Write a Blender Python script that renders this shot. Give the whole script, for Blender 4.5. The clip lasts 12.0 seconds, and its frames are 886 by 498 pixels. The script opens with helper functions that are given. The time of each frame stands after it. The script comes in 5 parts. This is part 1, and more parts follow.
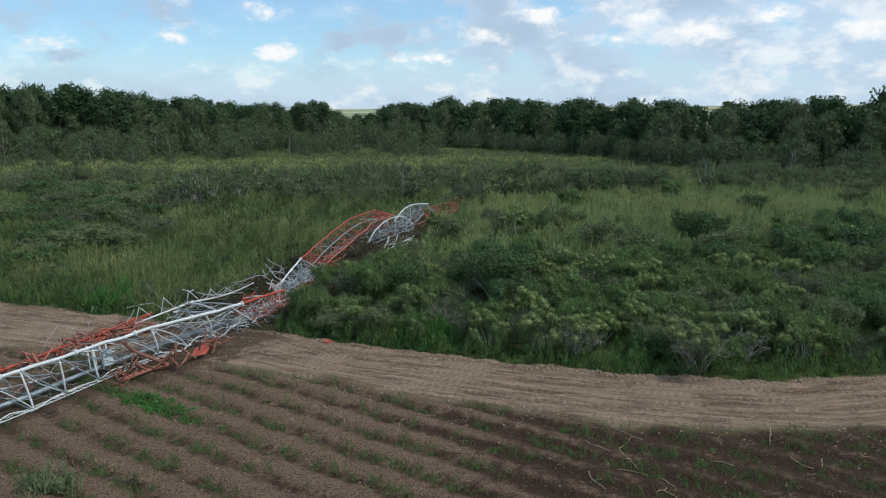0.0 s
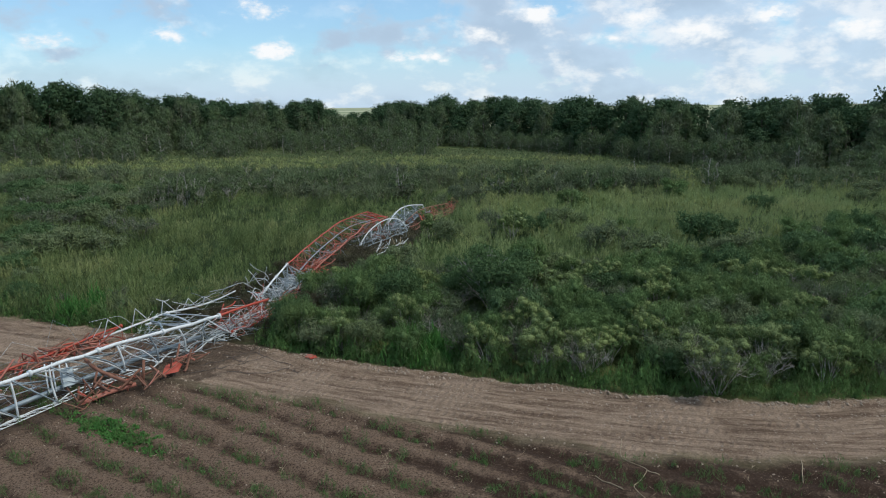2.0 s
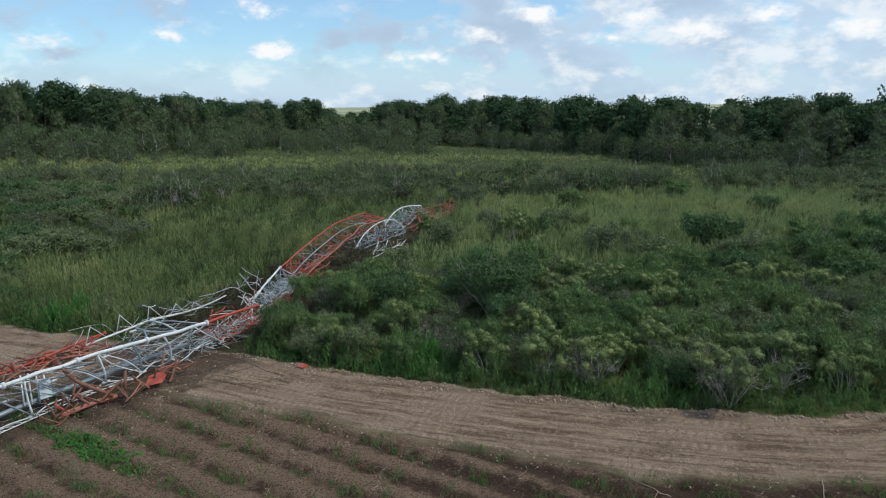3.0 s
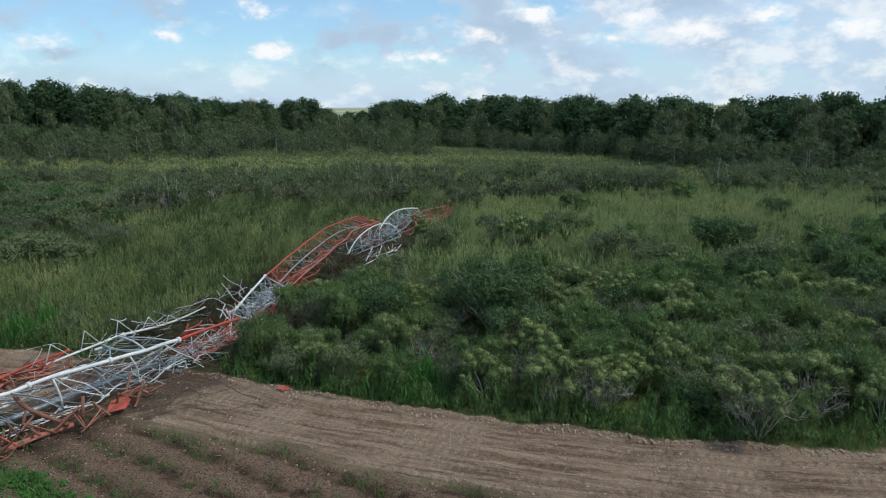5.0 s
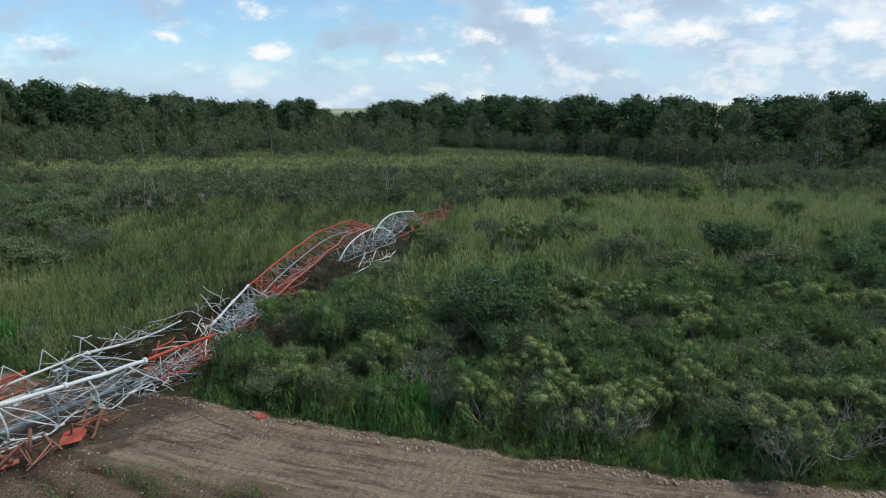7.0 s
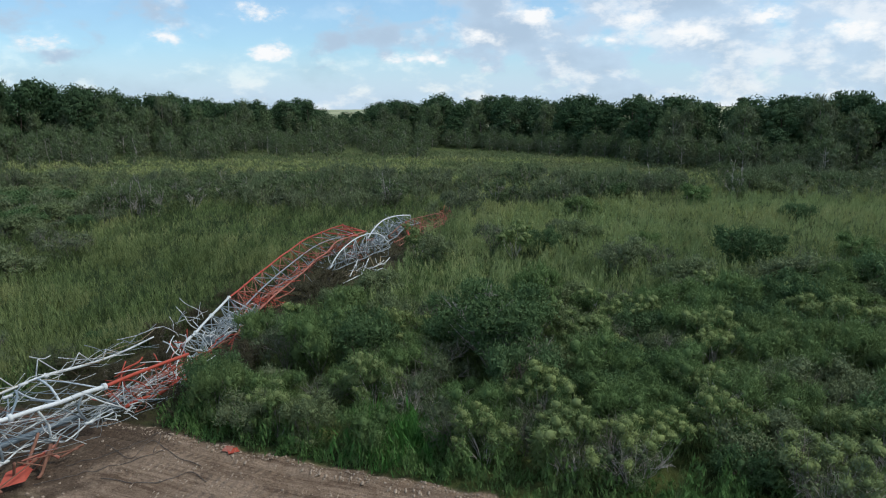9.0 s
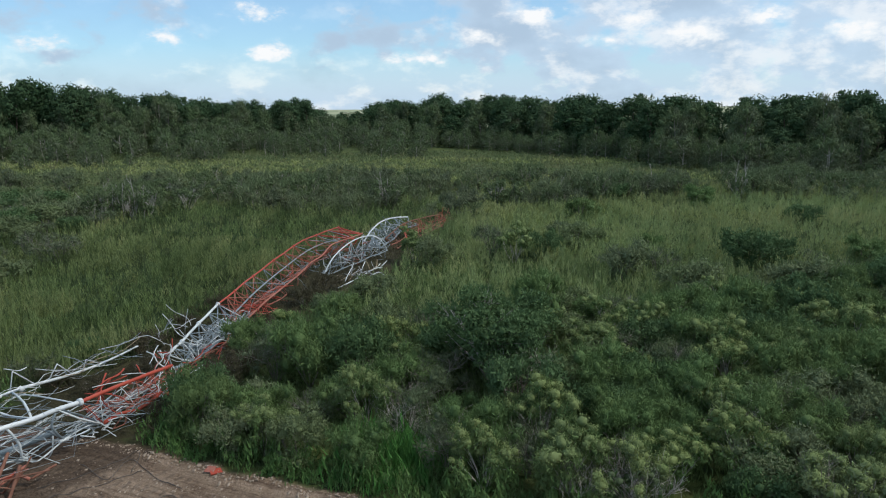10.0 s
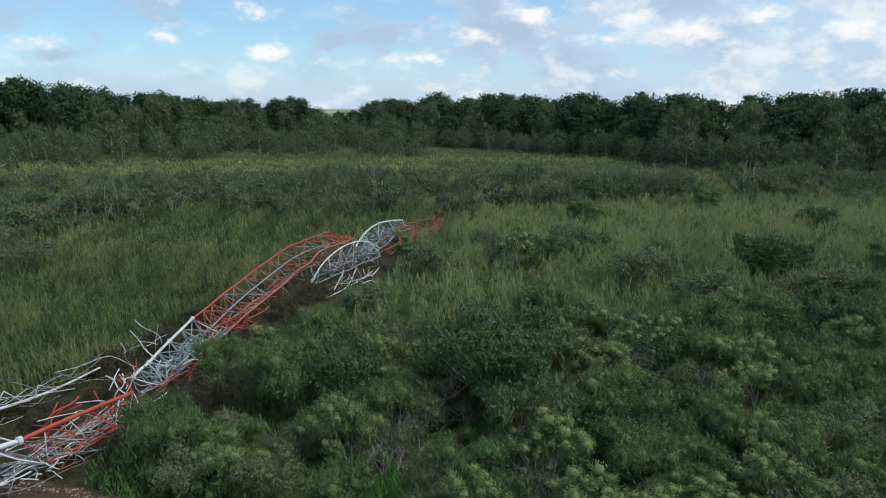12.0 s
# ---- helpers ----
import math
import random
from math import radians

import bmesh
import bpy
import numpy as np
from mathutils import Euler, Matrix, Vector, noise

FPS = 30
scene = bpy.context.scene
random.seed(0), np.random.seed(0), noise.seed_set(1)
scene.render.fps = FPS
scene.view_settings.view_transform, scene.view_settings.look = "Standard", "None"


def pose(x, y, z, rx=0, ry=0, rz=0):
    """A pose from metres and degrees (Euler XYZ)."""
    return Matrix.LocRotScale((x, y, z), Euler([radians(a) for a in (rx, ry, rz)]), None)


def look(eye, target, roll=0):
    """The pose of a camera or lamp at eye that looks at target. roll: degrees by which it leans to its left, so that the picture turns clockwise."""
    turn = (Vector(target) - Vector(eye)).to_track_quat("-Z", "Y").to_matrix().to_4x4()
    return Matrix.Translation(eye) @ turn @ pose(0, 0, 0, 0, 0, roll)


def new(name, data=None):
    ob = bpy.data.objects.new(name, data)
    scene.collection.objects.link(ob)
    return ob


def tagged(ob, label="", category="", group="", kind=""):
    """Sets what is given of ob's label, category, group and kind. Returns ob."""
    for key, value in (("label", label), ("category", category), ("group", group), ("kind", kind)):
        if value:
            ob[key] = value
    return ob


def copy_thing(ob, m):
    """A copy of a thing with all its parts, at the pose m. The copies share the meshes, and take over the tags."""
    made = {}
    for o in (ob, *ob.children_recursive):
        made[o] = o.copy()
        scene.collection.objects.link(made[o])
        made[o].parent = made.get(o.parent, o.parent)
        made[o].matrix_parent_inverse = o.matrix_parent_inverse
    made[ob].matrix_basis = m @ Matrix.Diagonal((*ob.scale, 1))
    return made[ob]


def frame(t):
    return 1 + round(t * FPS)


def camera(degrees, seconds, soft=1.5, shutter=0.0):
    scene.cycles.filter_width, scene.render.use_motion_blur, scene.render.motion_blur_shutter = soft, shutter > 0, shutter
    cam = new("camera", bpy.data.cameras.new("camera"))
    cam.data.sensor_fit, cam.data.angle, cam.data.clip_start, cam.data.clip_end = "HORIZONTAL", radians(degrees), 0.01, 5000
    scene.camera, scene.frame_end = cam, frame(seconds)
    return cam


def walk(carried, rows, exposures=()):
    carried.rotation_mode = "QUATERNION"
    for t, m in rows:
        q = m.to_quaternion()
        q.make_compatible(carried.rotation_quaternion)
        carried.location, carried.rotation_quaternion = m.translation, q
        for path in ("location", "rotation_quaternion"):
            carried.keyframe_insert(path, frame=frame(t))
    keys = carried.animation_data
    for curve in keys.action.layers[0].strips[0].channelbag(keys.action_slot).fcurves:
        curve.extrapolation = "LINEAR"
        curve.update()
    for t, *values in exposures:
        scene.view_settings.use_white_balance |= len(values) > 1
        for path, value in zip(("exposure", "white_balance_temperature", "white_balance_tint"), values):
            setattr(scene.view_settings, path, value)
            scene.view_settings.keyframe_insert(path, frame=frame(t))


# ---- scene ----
cam = camera(65.1, 12.0, 1.1)
PATH = [
    (0, (0.956, -1.309, 12.912), (0.9227, 0.6499, 12.5089), -0.51),
    (0.5, (0.980, -0.569, 12.873), (0.9492, 1.3893, 12.4690), -0.50),
    (1, (1.006, 0.191, 12.830), (0.9777, 2.1493, 12.4253), -0.49),
    (1.5, (1.034, 0.967, 12.784), (1.0083, 2.9254, 12.3784), -0.49),
    (2, (1.065, 1.755, 12.735), (1.0407, 3.7135, 12.3290), -0.48),
    (2.5, (1.098, 2.552, 12.684), (1.0749, 4.5101, 12.2777), -0.48),
    (3, (1.133, 3.354, 12.632), (1.1108, 5.3119, 12.2249), -0.48),
    (5, (1.288, 6.564, 12.416), (1.2678, 8.5220, 12.0098), -0.47),
    (5.5, (1.329, 7.358, 12.363), (1.3098, 9.3166, 11.9570), -0.47),
    (6, (1.372, 8.148, 12.311), (1.3525, 10.1060, 11.9052), -0.47),
    (6.5, (1.415, 8.931, 12.260), (1.3959, 10.8899, 11.8548), -0.47),
    (7, (1.458, 9.710, 12.210), (1.4397, 11.6686, 11.8058), -0.47),
    (9, (1.633, 12.789, 12.029), (1.6162, 14.7481, 11.6277), -0.49),
    (9.5, (1.675, 13.558, 11.989), (1.6597, 15.5173, 11.5879), -0.49),
    (10, (1.718, 14.332, 11.951), (1.7025, 16.2909, 11.5500), -0.50),
    (10.5, (1.759, 15.113, 11.915), (1.7446, 17.0721, 11.5138), -0.50),
    (11, (1.799, 15.905, 11.881), (1.7856, 17.8643, 11.4793), -0.51),
    (11.5, (1.838, 16.712, 11.848), (1.8254, 18.6716, 11.4462), -0.51),
    (12, (1.875, 17.539, 11.818), (1.8638, 19.4981, 11.4143), -0.52),
]
walk(cam, [(t, look(eye, target, roll)) for t, eye, target, roll in PATH])

# ---- world, sun, exposure ----
scene.view_settings.exposure = 0.0
SUN_AZ, SUN_EL = radians(100), radians(52)      # clockwise from the way the camera faces


def link(nt, a, b):
    nt.links.new(a, b)


def node(nt, kind, **sets):
    n = nt.nodes.new(kind)
    for key, value in sets.items():
        setattr(n, key, value)
    return n


def fmath(nt, op, a, b=None, c=None, clamp=False):
    n = node(nt, "ShaderNodeMath", operation=op, use_clamp=clamp)
    for k, v in enumerate((a, b, c)):
        if v is None:
            continue
        if isinstance(v, (int, float)):
            n.inputs[k].default_value = v
        else:
            link(nt, v, n.inputs[k])
    return n.outputs[0]


def vmath(nt, op, a, b=None):
    n = node(nt, "ShaderNodeVectorMath", operation=op)
    for k, v in enumerate((a, b)):
        if v is None:
            continue
        if isinstance(v, tuple):
            n.inputs[k].default_value = v
        else:
            link(nt, v, n.inputs[k])
    return n.outputs["Value"] if op == "LENGTH" else n.outputs["Vector"]


def smooth(nt, value, lo, hi, to_lo=0.0, to_hi=1.0):
    n = node(nt, "ShaderNodeMapRange", interpolation_type="SMOOTHSTEP")
    link(nt, value, n.inputs["Value"])
    n.inputs["From Min"].default_value, n.inputs["From Max"].default_value = lo, hi
    n.inputs["To Min"].default_value, n.inputs["To Max"].default_value = to_lo, to_hi
    return n.outputs["Result"]


def mix(nt, fac, a, b, blend="MIX"):
    n = node(nt, "ShaderNodeMix", data_type="RGBA", blend_type=blend)
    for k, v in ((0, fac), (6, a), (7, b)):
        if isinstance(v, (int, float)):
            n.inputs[k].default_value = v
        elif isinstance(v, tuple):
            n.inputs[k].default_value = (*v, 1.0)
        else:
            link(nt, v, n.inputs[k])
    return n.outputs[2]


def tex_noise(nt, vec, scale, detail=4.0, rough=0.55):
    n = node(nt, "ShaderNodeTexNoise")
    n.inputs["Scale"].default_value, n.inputs["Detail"].default_value = scale, detail
    n.inputs["Roughness"].default_value = rough
    if vec is not None:
        link(nt, vec, n.inputs["Vector"])
    return n.outputs["Fac"]


def make_world():
    w = bpy.data.worlds.new("sky")
    scene.world = w
    w.use_nodes = True
    nt = w.node_tree
    nt.nodes.clear()
    sky = node(nt, "ShaderNodeTexSky", sky_type="NISHITA", sun_disc=False)
    sky.sun_elevation, sky.sun_rotation = SUN_EL, SUN_AZ
    sky.air_density, sky.dust_density, sky.ozone_density = 1.0, 0.2, 4.0
    blue = node(nt, "ShaderNodeBackground")
    link(nt, mix(nt, 1.0, sky.outputs[0], (0.74, 0.97, 1.06), "MULTIPLY"), blue.inputs[0])
    blue.inputs[1].default_value = 0.14
    way = node(nt, "ShaderNodeTexCoord").outputs["Generated"]
    sep = node(nt, "ShaderNodeSeparateXYZ")
    link(nt, way, sep.inputs[0])
    az = fmath(nt, "ARCTAN2", sep.outputs[0], sep.outputs[1])
    el = fmath(nt, "ARCSINE", sep.outputs[2])
    both = node(nt, "ShaderNodeCombineXYZ")
    link(nt, az, both.inputs[0])
    link(nt, el, both.inputs[1])
    stretched = vmath(nt, "MULTIPLY", way, (1.0, 1.0, 1.8))
    n1 = tex_noise(nt, stretched, 9.0, 5.0, 0.52)
    n2 = tex_noise(nt, stretched, 17.0, 7.0, 0.58)
    n3 = tex_noise(nt, stretched, 38.0, 6.0, 0.6)
    # loose cover, thicker towards the right and overhead
    cover = fmath(nt, "MULTIPLY_ADD", az, 0.42, 0.06)
    cover = fmath(nt, "MINIMUM", cover, 0.19)
    cover = fmath(nt, "MAXIMUM", cover, -0.01)
    cover = fmath(nt, "ADD", cover, smooth(nt, el, 0.2, 0.7, 0.0, 0.1))
    loose = smooth(nt, fmath(nt, "ADD", n1, cover), 0.46, 0.66, 0.0, 0.92)
    # single heaps of cloud: bearing, height, half width, half height, weight
    heaps = [(-.366, .088, .036, .018, 1.0), (-.248, .076, .045, .018, .9), (-.515, .082, .05, .014, .6),
             (-.255, .124, .055, .02, .55), (-.63, .122, .06, .034, .7), (-.63, .08, .03, .014, .8),
             (-.035, .066, .07, .016, .75), (.03, .094, .04, .016, .9), (.125, .118, .055, .02, .9),
             (.33, .094, .05, .024, 1.0), (.51, .084, .06, .02, .9), (.6, .142, .07, .036, 1.25),
             (.41, .108, .05, .02, .85), (-.33, .052, .032, .010, .6), (.22, .086, .06, .014, .7),
             (.25, .112, .05, .016, .7), (.63, .1, .04, .02, .8), (-.12, .155, .09, .012, .5)]
    best = None
    for a, e, ra, re, wt in heaps:
        d = vmath(nt, "MULTIPLY", vmath(nt, "SUBTRACT", both.outputs[0], (a, e, 0.0)), (1 / ra, 1 / re, 0.0))
        v = fmath(nt, "MULTIPLY_ADD", vmath(nt, "LENGTH", d), -wt, wt)
        best = v if best is None else fmath(nt, "MAXIMUM", best, v)
    heap = fmath(nt, "ADD", best, fmath(nt, "MULTIPLY_ADD", fmath(nt, "ADD", n2, n3), 1.6, -1.6))
    heap = smooth(nt, heap, 0.0, 0.8)
    bright = fmath(nt, "MAXIMUM", heap, smooth(nt, fmath(nt, "ADD", n2, fmath(nt, "MULTIPLY", smooth(nt, az, -0.1, 0.5), 0.05)), 0.50, 0.70, 0.0, 0.7))
    haze = smooth(nt, el, 0.0, 0.13, 0.92, 0.0)
    mask = fmath(nt, "MAXIMUM", fmath(nt, "MAXIMUM", loose, heap), fmath(nt, "MAXIMUM", haze, 0.28))
    grey = mix(nt, smooth(nt, n1, 0.42, 0.7), (0.58, 0.735, 0.91), (0.47, 0.60, 0.76))
    tone = mix(nt, bright, grey, (1.0, 1.02, 1.04))
    cloud = node(nt, "ShaderNodeBackground")
    link(nt, tone, cloud.inputs[0])
    cloud.inputs[1].default_value = 0.95
    mx = node(nt, "ShaderNodeMixShader")
    link(nt, mask, mx.inputs[0])
    link(nt, blue.outputs[0], mx.inputs[1])
    link(nt, cloud.outputs[0], mx.inputs[2])
    link(nt, mx.outputs[0], node(nt, "ShaderNodeOutputWorld").inputs[0])


make_world()
sun = new("sun", bpy.data.lights.new("sun", "SUN"))
sun.data.energy, sun.data.angle, sun.data.color = 2.2, radians(9), (1.0, 0.96, 0.88)
sun.matrix_world = look((math.sin(SUN_AZ) * math.cos(SUN_EL) * 100, math.cos(SUN_AZ) * math.cos(SUN_EL) * 100, math.sin(SUN_EL) * 100), (0, 0, 0))


# ---- materials ----
def base_mat(name, rough=0.8, metal=0.0, spec=0.3):
    m = bpy.data.materials.new(name)
    m.use_nodes = True
    nt = m.node_tree
    bsdf = nt.nodes["Principled BSDF"]
    bsdf.inputs["Roughness"].default_value = rough
    bsdf.inputs["Metallic"].default_value = metal
    bsdf.inputs["Specular IOR Level"].default_value = spec
    return m, nt, bsdf


def leaf_mat(name, dark, light, tint, rough=0.75, through_light=0.25, patches=(), swaths=()):
    """Leaves: each leaf and each plant has its own shade, with broad patches over the field."""
    m, nt, bsdf = base_mat(name, rough, 0.0, 0.1)
    isl = node(nt, "ShaderNodeNewGeometry").outputs["Random Per Island"]
    own = node(nt, "ShaderNodeObjectInfo").outputs["Random"]
    place = node(nt, "ShaderNodeNewGeometry").outputs["Position"]
    fine = tex_noise(nt, place, 7.0, 4.0, 0.7)
    c = mix(nt, fmath(nt, "MULTIPLY_ADD", isl, 0.35, smooth(nt, fine, 0.36, 0.66, 0.05, 0.5)), dark, light)
    c = mix(nt, smooth(nt, tex_noise(nt, place, 0.75, 3.0, 0.6), 0.42, 0.66, 0.0, 0.45), c, light)
    c = mix(nt, smooth(nt, own, 0.55, 1.0, 0.0, 0.6), c, tint)
    c = mix(nt, smooth(nt, own, 0.0, 0.35, 0.55, 0.0), c, dark)
    patch = smooth(nt, tex_noise(nt, place, 0.09, 3.0, 0.6), 0.38, 0.66, 0.0, 0.6)
    c = mix(nt, patch, c, tint)
    for colour, scale, lo, hi, most in patches:
        stretch = vmath(nt, "MULTIPLY", place, (0.55, 1.0, 0.2))
        c = mix(nt, smooth(nt, tex_noise(nt, stretch, scale, 4.0, 0.6), lo, hi, 0.0, most), c, colour)
    # slanting swaths: tones of plant kinds, plus the mounds' shadow put into colour
    if swaths:
        turn = node(nt, "ShaderNodeMapping")
        turn.inputs["Rotation"].default_value = (0, 0, radians(32))
        turn.inputs["Scale"].default_value = (1.0, 0.22, 0.1)
        link(nt, place, turn.inputs["Vector"])
        for colour, scale, lo, hi, most in swaths:
            c = mix(nt, smooth(nt, tex_noise(nt, turn.outputs[0], scale, 4.0, 0.6), lo, hi, 0.0, most), c, colour)
    link(nt, c, bsdf.inputs["Base Color"])
    bn = node(nt, "ShaderNodeBump")
    bn.inputs["Strength"].default_value, bn.inputs["Distance"].default_value = 0.4, 0.08
    link(nt, fine, bn.inputs["Height"])
    link(nt, bn.outputs[0], bsdf.inputs["Normal"])
    tr = node(nt, "ShaderNodeBsdfTranslucent")
    link(nt, c, tr.inputs[0])
    mx = node(nt, "ShaderNodeMixShader")
    mx.inputs[0].default_value = through_light
    link(nt, bsdf.outputs[0], mx.inputs[1])
    link(nt, tr.outputs[0], mx.inputs[2])
    link(nt, mx.outputs[0], nt.nodes["Material Output"].inputs[0])
    return m


def plain_mat(name, a, b, scale=4.0, rough=0.8, metal=0.0, bump=0.2, spots=None, spec=0.3):
    """Two shades broken by noise at two scales, with fine relief; spots: a third colour in worn flecks."""
    m, nt, bsdf = base_mat(name, rough, metal, spec)
    place = node(nt, "ShaderNodeTexCoord").outputs["Object"]
    n1, n2 = tex_noise(nt, place, scale, 5.0), tex_noise(nt, place, scale * 7, 3.0)
    c = mix(nt, smooth(nt, n1, 0.3, 0.7), a, b)
    c = mix(nt, smooth(nt, n2, 0.45, 0.75, 0.0, 0.4), c, a)
    if spots:
        c = mix(nt, smooth(nt, n2, 0.57, 0.68, 0.0, 0.85), c, spots)
    own = node(nt, "ShaderNodeObjectInfo").outputs["Random"]
    c = mix(nt, fmath(nt, "MULTIPLY", own, 0.3), c, b)
    link(nt, c, bsdf.inputs["Base Color"])
    if bump:
        bn = node(nt, "ShaderNodeBump")
        bn.inputs["Strength"].default_value, bn.inputs["Distance"].default_value = bump, 0.02
        link(nt, n2, bn.inputs["Height"])
        link(nt, bn.outputs[0], bsdf.inputs["Normal"])
    return m


WHITE = plain_mat("white_paint", (0.52, 0.56, 0.57), (0.68, 0.71, 0.71), 3.0, 0.5, 0.0, 0.1, (0.36, 0.33, 0.29))
GALV = plain_mat("grey_steel", (0.20, 0.25, 0.28), (0.32, 0.37, 0.39), 3.0, 0.45, 0.4, 0.1)
RED = plain_mat("red_orange_paint", (0.34, 0.050, 0.030), (0.42, 0.080, 0.048), 3.0, 0.5, 0.0, 0.1, (0.26, 0.06, 0.04))
FADED = plain_mat("faded_orange_paint", (0.32, 0.095, 0.065), (0.38, 0.155, 0.11), 3.0, 0.6, 0.0, 0.1, (0.34, 0.25, 0.21))
RUST = plain_mat("muddy_rust", (0.17, 0.075, 0.05), (0.25, 0.125, 0.085), 5.0, 0.85, 0.0, 0.4)
MUDDY = plain_mat("muddy_cable", (0.05, 0.045, 0.04), (0.16, 0.13, 0.11), 5.0, 0.7, 0.0, 0.2)
BARK = plain_mat("pale_bark", (0.30, 0.28, 0.25), (0.45, 0.42, 0.38), 6.0, 0.9, 0.0, 0.5)
DBARK = plain_mat("dark_bark", (0.08, 0.065, 0.05), (0.15, 0.125, 0.10), 6.0, 0.9, 0.0, 0.5)
TWIG = plain_mat("grey_twigs", (0.13, 0.12, 0.10), (0.24, 0.22, 0.19), 6.0, 0.9, 0.0, 0.2)
STRAW = plain_mat("dry_stalks", (0.26, 0.20, 0.13), (0.42, 0.34, 0.23), 6.0, 0.9, 0.0, 0.2)
CLOD = plain_mat("dry_clods", (0.27, 0.205, 0.15), (0.43, 0.345, 0.265), 6.0, 0.95, 0.0, 0.6)

L_FEATHER = leaf_mat("feathery_leaves", (0.075, 0.139, 0.049), (0.169, 0.252, 0.092), (0.134, 0.187, 0.072))
L_BLOOM = leaf_mat("blossom_heads", (0.158, 0.209, 0.074), (0.270, 0.321, 0.123), (0.184, 0.237, 0.100))
L_OLIVE = leaf_mat("olive_leaves", (0.095, 0.137, 0.057), (0.211, 0.260, 0.121), (0.167, 0.198, 0.113))
L_DARK = leaf_mat("dark_leaves", (0.053, 0.103, 0.043), (0.124, 0.195, 0.079), (0.092, 0.150, 0.066))
L_GREY = leaf_mat("grey_green_leaves", (0.080, 0.112, 0.056), (0.145, 0.185, 0.098), (0.120, 0.145, 0.085))
L_BRIGHT = leaf_mat("bright_grass", (0.050, 0.150, 0.034), (0.110, 0.270, 0.066), (0.072, 0.180, 0.046))
L_ROWS = leaf_mat("row_weed_leaves", (0.058, 0.120, 0.038), (0.120, 0.205, 0.066), (0.110, 0.160, 0.060))
L_WEED = leaf_mat("tall_weeds", (0.106, 0.150, 0.063), (0.205, 0.250, 0.121), (0.211, 0.220, 0.112), patches=(((0.069, 0.106, 0.048), 0.11, 0.52, 0.64, 0.6), ((0.162, 0.110, 0.077), 0.17, 0.60, 0.70, 0.55), ((0.292, 0.295, 0.158), 0.21, 0.54, 0.66, 0.65)))
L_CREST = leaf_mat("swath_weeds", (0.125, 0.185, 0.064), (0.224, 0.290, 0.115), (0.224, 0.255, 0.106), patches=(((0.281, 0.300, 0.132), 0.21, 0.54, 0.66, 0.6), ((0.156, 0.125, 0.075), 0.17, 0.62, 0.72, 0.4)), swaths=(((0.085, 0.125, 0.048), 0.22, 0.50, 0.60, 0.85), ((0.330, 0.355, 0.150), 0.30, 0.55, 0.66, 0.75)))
# lower plants of the hollows, with the shadow between mounds painted in
L_DIP_SHADED = leaf_mat("shaded_hollow_weeds", (0.056, 0.094, 0.042), (0.113, 0.160, 0.074), (0.097, 0.120, 0.059), patches=(((0.119, 0.088, 0.063), 0.23, 0.56, 0.68, 0.6),), swaths=(((0.045, 0.072, 0.028), 0.22, 0.48, 0.60, 0.8),))
L_VERGE = leaf_mat("verge_leaves", (0.072, 0.150, 0.045), (0.155, 0.270, 0.085), (0.130, 0.195, 0.070))
L_STRAWY = leaf_mat("seeding_grass", (0.205, 0.260, 0.090), (0.370, 0.415, 0.165), (0.340, 0.340, 0.145))
L_FOREST = leaf_mat("oak_leaves", (0.036, 0.074, 0.034), (0.068, 0.122, 0.054), (0.062, 0.104, 0.050))
L_WOODS = leaf_mat("mixed_woods_leaves", (0.078, 0.124, 0.054), (0.136, 0.192, 0.086), (0.122, 0.158, 0.080))
L_SCRUB = leaf_mat("grey_scrub_leaves", (0.088, 0.120, 0.062), (0.145, 0.184, 0.100), (0.128, 0.150, 0.092))
L_PASTURE = leaf_mat("pasture_grass", (0.182, 0.255, 0.101), (0.333, 0.410, 0.179), (0.322, 0.360, 0.159), patches=(((0.177, 0.135, 0.086), 0.17, 0.60, 0.70, 0.5), ((0.406, 0.410, 0.184), 0.15, 0.52, 0.64, 0.6)), swaths=(((0.130, 0.190, 0.075), 0.16, 0.52, 0.62, 0.75),))
L_BROWN = leaf_mat("withered_leaves", (0.055, 0.050, 0.031), (0.115, 0.098, 0.062), (0.085, 0.082, 0.048))


# ---- the lie of the land ----
EDGE_X = [-90, -30, -21.7, -15, -10.5, -5.7, -0.7, 3.7, 9.0, 13.2, 16.5, 22, 40, 80]
EDGE_Y = [56, 44.0, 41.2, 39.0, 37.8, 35.7, 33.9, 32.4, 31.0, 30.2, 29.9, 30.6, 33, 38]
LOW_X = [-90, -30, -20, -11.6, -5.9, -1.8, 3.2, 7.7, 12, 18, 40, 80]
LOW_Y = [46, 36.5, 34.5, 32.7, 30.6, 29.0, 27.0, 25.6, 25.0, 25.2, 27, 30]
ROW = (0.845, -0.535)                       # the way of the crop rows


def wob(x, y, s=1.0, seed=0.0):
    """Cheap smooth noise for arrays, about -1 to 1."""
    x, y = x * s + seed, y * s - seed * 1.7
    return (np.sin(1.3 * x + 1.1 * np.sin(0.9 * y)) + np.sin(1.7 * y + 1.4 * np.sin(1.1 * x + 2.0)) + np.sin(2.9 * x - 2.3 * y + 1.2 * np.sin(2.1 * y))
            + 0.6 * np.sin(5.3 * x + 4.1 * y + 2 * np.sin(3.1 * x - 1.9 * y))) / 3.0


def edge_y(x):
    return np.interp(x, EDGE_X, EDGE_Y) + 0.22 * wob(x, 0 * x, 0.9) + 0.1 * wob(x, 0 * x, 3.1, 2)


def low_y(x):
    return np.interp(x, LOW_X, LOW_Y) + 0.35 * wob(x, 0 * x, 0.6, 5)


